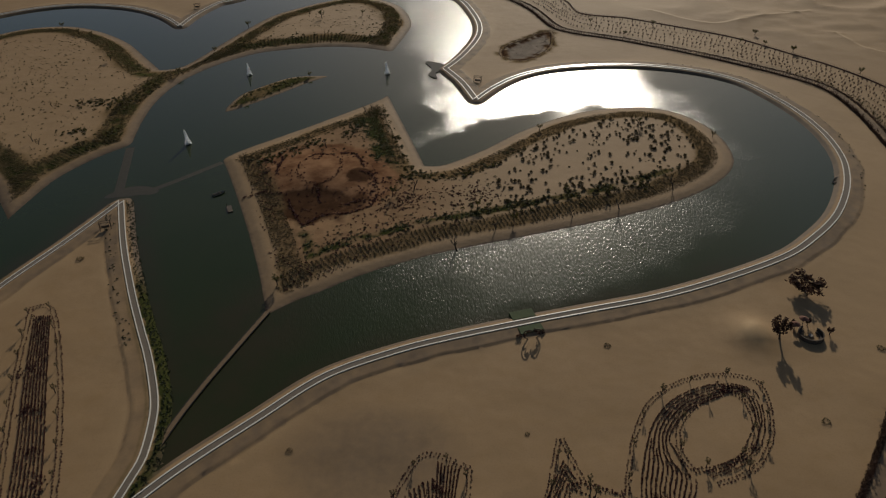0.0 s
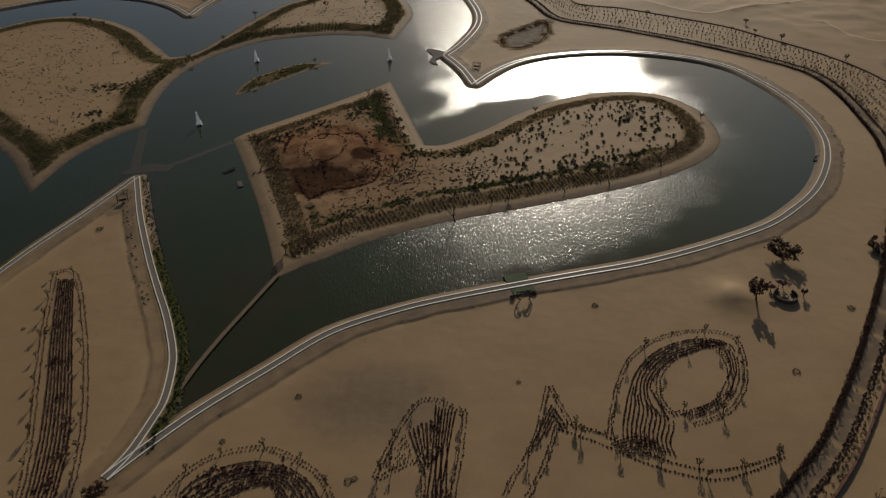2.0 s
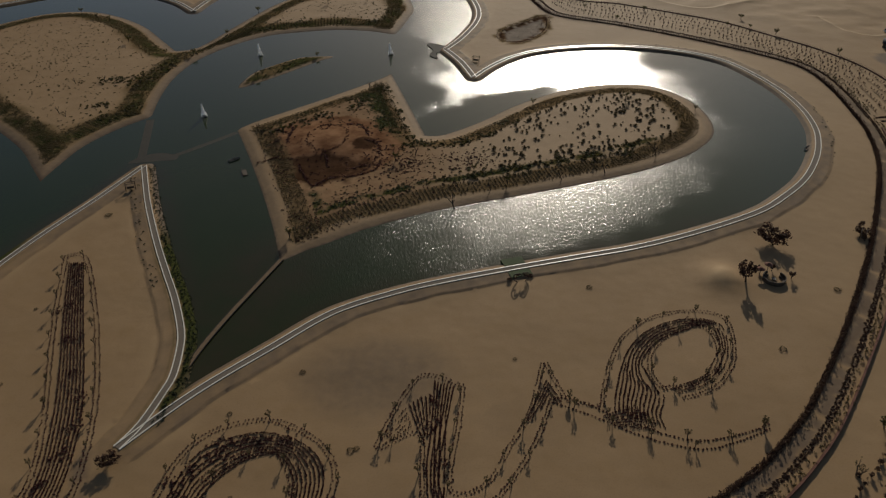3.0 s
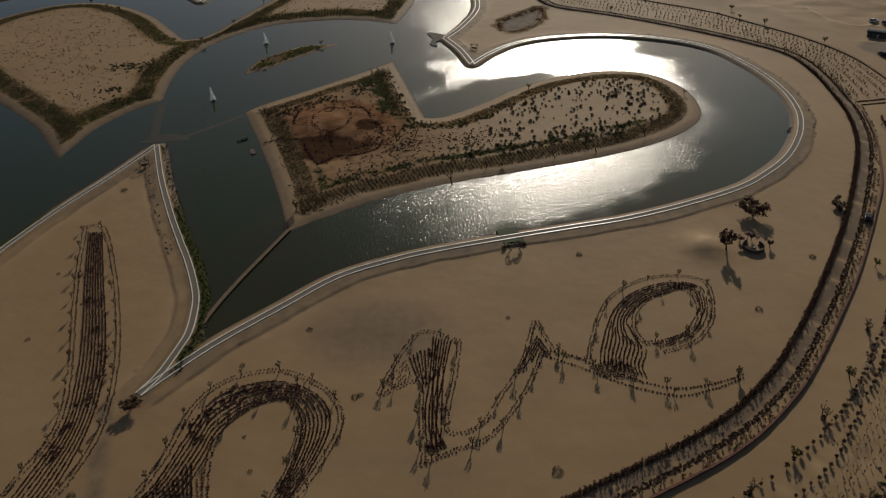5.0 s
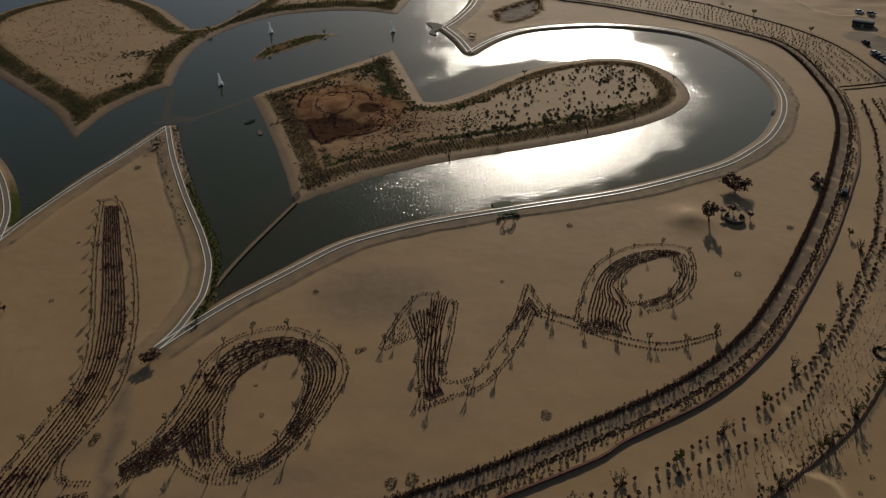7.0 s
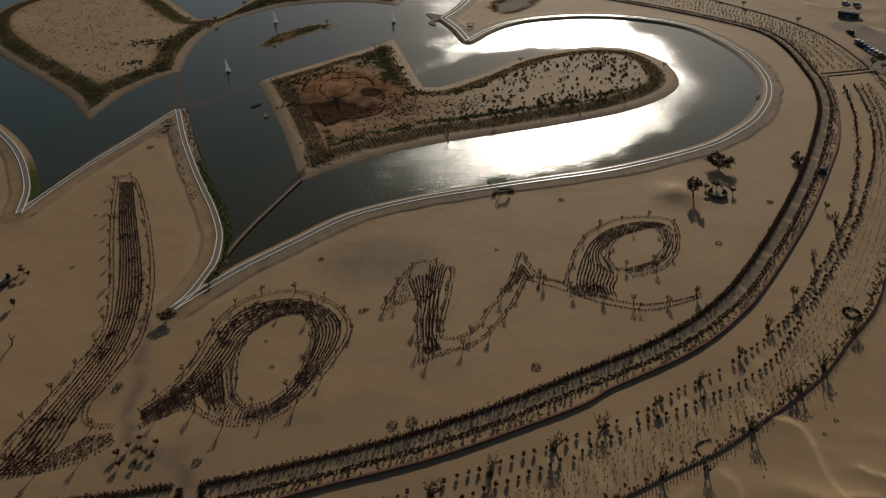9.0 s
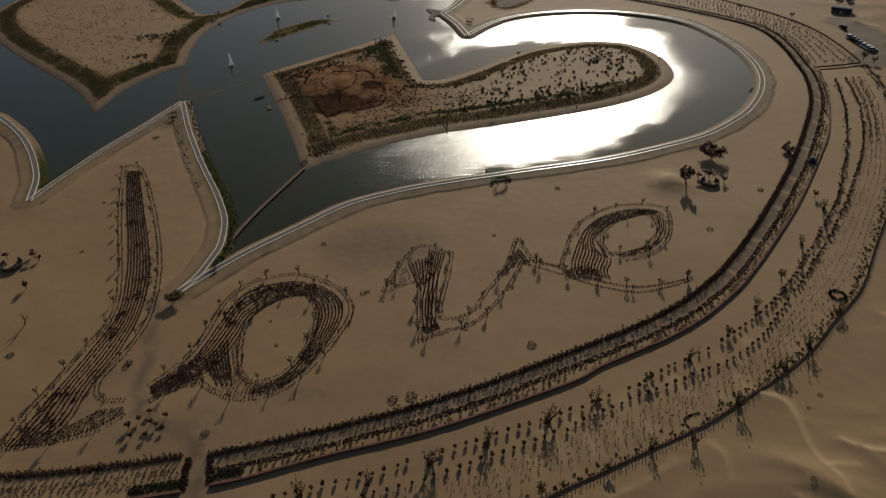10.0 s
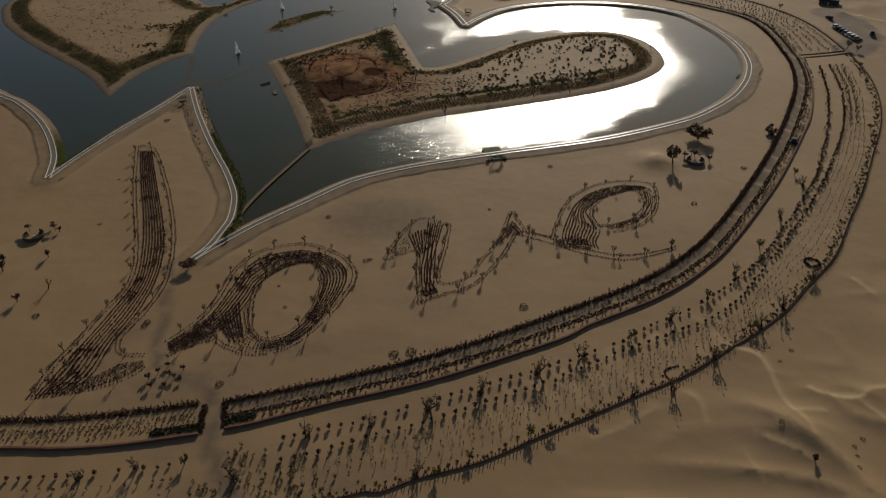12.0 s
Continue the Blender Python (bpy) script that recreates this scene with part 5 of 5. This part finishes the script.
def fountain(x, y):
    root = tagged(new("fountain"), "floating fountain with a white jet of water", "fountain", "fountains on the lake")
    bm = bmesh.new()
    for r, z, h in ((0.95, 0.05, 0.35), (0.5, 0.38, 0.35)):
        g = bmesh.ops.create_cone(bm, cap_ends=True, segments=16, radius1=r, radius2=r * 0.85, depth=h)
        bmesh.ops.translate(bm, verts=g["verts"], vec=(0.45, -0.2, z))
    part("float", bm, BLACK, root, "black plastic float")
    g = np.random.default_rng(5)
    v = []
    for k in range(700):
        u = g.uniform(0, 1) ** 1.5
        a, r = g.uniform(0, 6.28), (0.16 + 1.0 * (1 - u) ** 1.2) * math.sqrt(g.uniform(0, 1))
        c = np.array((r * math.cos(a) - 0.35 * u + 0.25, r * math.sin(a), 0.3 + 4.7 * u))
        d, e = g.normal(size=3), g.normal(size=3)
        v += [c, c + 0.2 * d * (0.7, 0.7, 1.6), c + 0.2 * e * (0.7, 0.7, 1.6)]
    piece("jet", mesh_of("jet", v, np.arange(len(v)).reshape(-1, 3), FOAM), root, "white water jet")
    root.matrix_basis = pose(x, y, LEVEL)
    return root


first = fountain(-83.1, 320.4)
for x, y in ((-23.1, 318.7), (-91.6, 252.6)):
    copy_thing(first, pose(x, y, LEVEL))


def round_seat(x, y, turn):
    root = tagged(new("round_seat"), "round dark timber seat with a fire bowl", "seat", "round seats on the sand")
    for name, r0, r1, h, a0, a1, mat in (("backrest", 2.7, 2.95, 1.15, 10, 300, TIMBER), ("bench", 2.05, 2.65, 0.45, 14, 296, TIMBER)):
        a = np.radians(np.linspace(a0, a1, 40))
        q = np.c_[np.cos(a), np.sin(a)]
        n = len(q)
        v = np.concatenate([np.c_[q * r, np.full(n, z)] for r, z in ((r0, h), (r1, h), (r1, -0.3), (r0, -0.3))])
        f = []
        for i in range(n - 1):
            f += [(i, i + 1, n + i + 1, n + i), (n + i, n + i + 1, 2 * n + i + 1, 2 * n + i), (3 * n + i, 3 * n + i + 1, i + 1, i)]
        f += [(0, n, 2 * n, 3 * n), (n - 1, 4 * n - 1, 3 * n - 1, 2 * n - 1)]
        piece(name, mesh_of(name, v, f, mat), root)
    bm = bmesh.new()
    g = bmesh.ops.create_cone(bm, cap_ends=True, segments=14, radius1=0.35, radius2=0.55, depth=0.5)
    bmesh.ops.translate(bm, verts=g["verts"], vec=(0, 0, 0.2))
    part("fire_bowl", bm, STONE, root, "pale stone fire bowl")
    root.matrix_basis = pose(x, y, height(x, y), 0, 0, turn)
    return root


seat = round_seat(87.2, 140.2, 100)
copy_thing(seat, pose(-116.8, 98.3, height(-116.8, 98.3), 0, 0, 140))


def sun_shade(x, y):
    root = tagged(new("sun_shade"), "dark thatched round sun shade on a post", "sun shade", "sun shades by the seats")
    pipe("pole", [(0, 0, -0.2), (0, 0, 2.1)], 0.07, TIMBER, root)
    bm = bmesh.new()
    g = bmesh.ops.create_cone(bm, cap_ends=True, segments=14, radius1=1.15, radius2=0.15, depth=0.5)
    bmesh.ops.translate(bm, verts=g["verts"], vec=(0, 0, 2.2))
    part("thatch", bm, MAT, root, "dark thatch roof")
    root.matrix_basis = pose(x, y, height(x, y))
    return root


shade = sun_shade(84.2, 142.6)
for x, y in ((87.0, 144.6), (-112.0, 101.8), (-119.5, 101.5)):
    copy_thing(shade, pose(x, y, height(x, y)))


def heart_arch(x, y, turn):
    root = tagged(new("heart_arch"), "dark branch arch bent into a heart beside the lawn", "arch")
    for s in (-1, 1):
        a = np.linspace(0, math.pi * 1.15, 14)
        pts = [(s * (1.1 - 1.1 * math.cos(t)) , 0.15 * math.sin(3 * t), 1.5 + 1.2 * math.sin(t)) for t in a] + [(s * 0.9, 0, -0.2)]
        pipe("bough", pts, 0.13, TIMBER, root)
    for k in range(8):
        c = tuft(26, 0.5, 0.6, 0.2, 400 + k) + (math.cos(k) * 1.7, 0.1, 0.8 + 1.2 * abs(math.sin(k)))
        piece("twig_clump", mesh_of("twig_clump", c, np.arange(len(c)).reshape(-1, 3), HEDGE), root, "dark dry twigs")
    root.matrix_basis = pose(x, y, height(x, y), 0, 0, turn)


heart_arch(20.9, 141.2, 12)
grove(bush(203, HEDGE, "dark bush beside the branch arch"), [(17.8, 141.6, 0.8), (23.6, 143.2, 0.8)], "bushes beside the arch")


def swing_seat(x, y, turn):
    root = tagged(new("swing_seat"), "dark timber frame seat by the lake", "seat", "timber seats by the lake")
    for sx in (-1.5, 1.5):
        for sy in (-0.8, 0.8):
            pipe("post", [(sx, sy, -0.2), (sx, sy * 0.8, 2.3)], 0.09, TIMBER, root)
    for sy in (-0.7, 0.7):
        pipe("beam", [(-1.7, sy * 0.92, 2.3), (1.7, sy * 0.92, 2.3)], 0.08, TIMBER, root)
    bm = bmesh.new()
    box(bm, (2.2, 0.7, 0.12), (0, 0, 0.5))
    part("seat", bm, TIMBER, root)
    bm = bmesh.new()
    box(bm, (2.2, 0.1, 0.7), (0, -0.35, 0.9))
    part("backrest", bm, TIMBER, root)
    for sx in (-1.0, 1.0):
        pipe("chain", [(sx, 0, 0.55), (sx, 0, 2.25)], 0.03, BLACK, root)
    root.matrix_basis = pose(x, y, height(x, y), 0, 0, turn)
    return root


swing = swing_seat(15.6, 306.8, -20)
for x, y, a in ((-100.2, 194.4, 20), (119.2, 159.5, 60), (-131.5, 421.5, 0)):
    copy_thing(swing, pose(x, y, height(x, y), 0, 0, a))

PAINTS = [plain("car_paint_" + n, c, tuple(min(1, 1.15 * v) for v in c), 0.5, 0.3, 0.0, 0.0) for n, c in
          (("white", (0.72, 0.72, 0.70)), ("black", (0.02, 0.02, 0.022)), ("grey", (0.20, 0.21, 0.22)), ("tan", (0.32, 0.26, 0.18)))]
GLASS = plain("car_glass", (0.02, 0.025, 0.03), (0.03, 0.035, 0.04), 1.0, 0.08)
STEEL = plain("wheel_steel", (0.35, 0.35, 0.36), (0.45, 0.45, 0.46), 3.0, 0.35, 0.9)
TYRE = plain("tyre_rubber", (0.02, 0.02, 0.02), (0.03, 0.03, 0.03), 4.0, 0.9)


def car(paint, label):
    root = tagged(new("car"), label, "car")

    def loft(rows, mat, name):
        v = [(x, s * w, z) for x, w, z in rows for s in (-1, 1)]
        n = len(rows)
        f = [(2 * i, 2 * i + 1, 2 * ((i + 1) % n) + 1, 2 * ((i + 1) % n)) for i in range(n)]
        f += [tuple(range(0, 2 * n, 2)), tuple(range(2 * n - 1, 0, -2))]
        piece(name, mesh_of(name, v, f, mat), root)
    loft([(-2.3, 0.88, 0.35), (-2.35, 0.86, 0.95), (-1.1, 0.9, 1.05), (0.8, 0.9, 1.05), (2.2, 0.84, 0.9), (2.3, 0.86, 0.35)], paint, "body")
    loft([(-2.1, 0.82, 1.0), (-1.75, 0.70, 1.68), (0.2, 0.70, 1.70), (0.9, 0.82, 1.04)], GLASS, "cabin_glass")
    loft([(-1.75, 0.71, 1.69), (-1.7, 0.69, 1.76), (0.15, 0.69, 1.78), (0.2, 0.71, 1.71)], paint, "roof")
    for sx in (-1.4, 1.45):
        for sy in (-0.85, 0.85):
            bm = bmesh.new()
            bmesh.ops.create_cone(bm, cap_ends=True, segments=14, radius1=0.36, radius2=0.36, depth=0.24)
            bmesh.ops.rotate(bm, verts=bm.verts, matrix=Matrix.Rotation(radians(90), 3, "X"))
            bmesh.ops.translate(bm, verts=bm.verts, vec=(sx, sy, 0.36))
            wheel = part("wheel", bm, TYRE, root, "black tyre")
            bm = bmesh.new()
            bmesh.ops.create_cone(bm, cap_ends=True, segments=12, radius1=0.22, radius2=0.20, depth=0.27)
            bmesh.ops.rotate(bm, verts=bm.verts, matrix=Matrix.Rotation(radians(90), 3, "X"))
            bmesh.ops.translate(bm, verts=bm.verts, vec=(sx, sy, 0.36))
            part("rim", bm, STEEL, wheel, "grey metal rim")
    return root


names = ("white car parked on the sandy lot", "black car parked on the sandy lot", "grey car parked on the sandy lot", "tan car parked on the sandy lot")
for k, p in enumerate((0, 1, 1, 2, 0, 0, 3)):
    c = car(PAINTS[p], names[p])
    x, y = 192.6 + 0.3 * k, 277.0 - 2.95 * k
    c.matrix_basis = pose(x, y, height(x, y), 0, 0, 8 + float(RNG.uniform(-4, 4)))
for x, y, a, p, label in ((194.7, 290.6, 95, 1, "black car parked near the cabin"), (204.5, 266.0, 60, 1, "dark car parked beside the lot"), (125.6, 154.4, 62, 1, "small dark car stopped beside the hedged lane"),
                          (213, 337, 10, 0, "white car parked behind the cabin"), (217, 333, 15, 2, "grey car parked behind the cabin")):
    c = car(PAINTS[p], label)
    c.matrix_basis = pose(x, y, height(x, y), 0, 0, a)


def cabin(x, y, turn):
    root = tagged(new("cabin"), "dark timber cabin with a low curved roof", "cabin")
    bm = bmesh.new()
    box(bm, (9.0, 6.0, 2.6), (0, 0, 1.1))
    part("wall", bm, TIMBER, root)
    a = np.linspace(0, math.pi, 9)
    v = [(sx, 3.4 * math.cos(t), 2.35 + 1.1 * math.sin(t)) for sx in (-4.9, 4.9) for t in a]
    n = len(a)
    f = [(i, i + 1, n + i + 1, n + i) for i in range(n - 1)] + [tuple(range(n)), tuple(range(2 * n - 1, n - 1, -1)), (0, n, 2 * n - 1, n - 1)]
    piece("roof", mesh_of("roof", v, f, BLACK), root, "dark curved roof")
    bm = bmesh.new()
    box(bm, (1.0, 0.1, 2.0), (0, -3.03, 1.0))
    part("door", bm, STONE, root, "pale door")
    for sx in (-2.6, 2.6):
        bm = bmesh.new()
        box(bm, (1.3, 0.08, 0.9), (sx, -3.03, 1.4))
        pane = part("window", bm, GLASS, root)
        bm = bmesh.new()
        for at, size in (((sx, -3.04, 1.89), (1.46, 0.12, 0.08)), ((sx, -3.04, 0.91), (1.46, 0.12, 0.08)), ((sx - 0.69, -3.04, 1.4), (0.08, 0.12, 0.9)), ((sx + 0.69, -3.04, 1.4), (0.08, 0.12, 0.9))):
            box(bm, size, at)
        part("frame", bm, STONE, pane, "pale window frame")
    root.matrix_basis = pose(x, y, height(x, y) - 0.2, 0, 0, turn)


cabin(205.0, 316.0, -30)


def boat(x, y, turn):
    root = tagged(new("rowing_boat"), "small pale rowing boat moored by the island", "boat")
    v = [(-2.2, -0.6, 0.45), (-2.2, 0.6, 0.45), (0.6, 0.8, 0.45), (0.6, -0.8, 0.45), (2.4, 0, 0.6), (-2.0, -0.4, -0.15), (-2.0, 0.4, -0.15), (0.6, 0.5, -0.15), (0.6, -0.5, -0.15), (2.0, 0, -0.1)]
    f = [(0, 1, 6, 5), (1, 2, 7, 6), (2, 4, 9, 7), (4, 3, 8, 9), (3, 0, 5, 8), (5, 6, 7, 9, 8)]
    piece("hull", mesh_of("hull", v, f, STONE), root, "pale hull")
    for sx in (-1.2, 0.3):
        bm = bmesh.new()
        box(bm, (0.3, 1.25, 0.06), (sx, 0, 0.36))
        part("thwart", bm, TIMBER, root)
    root.matrix_basis = pose(x, y, LEVEL, 0, 0, turn)
    return root


skiff = boat(-71.6, 215.3, 40)
copy_thing(skiff, pose(126.6, 216.6, LEVEL, 0, 0, 50))
pipe_root = tagged(new("mooring_raft"), "dark timber raft moored beside the island", "raft")
bm = bmesh.new()
box(bm, (4.0, 1.6, 0.3), (0, 0, 0.15))
part("deck", bm, TIMBER, pipe_root)
for s in (-1.7, 1.7):
    pipe("post", [(s, 0.6, -0.5), (s, 0.6, 1.2)], 0.08, TIMBER, pipe_root)
pipe_root.matrix_basis = pose(-66.0, 205.5, LEVEL, 0, 0, 110)
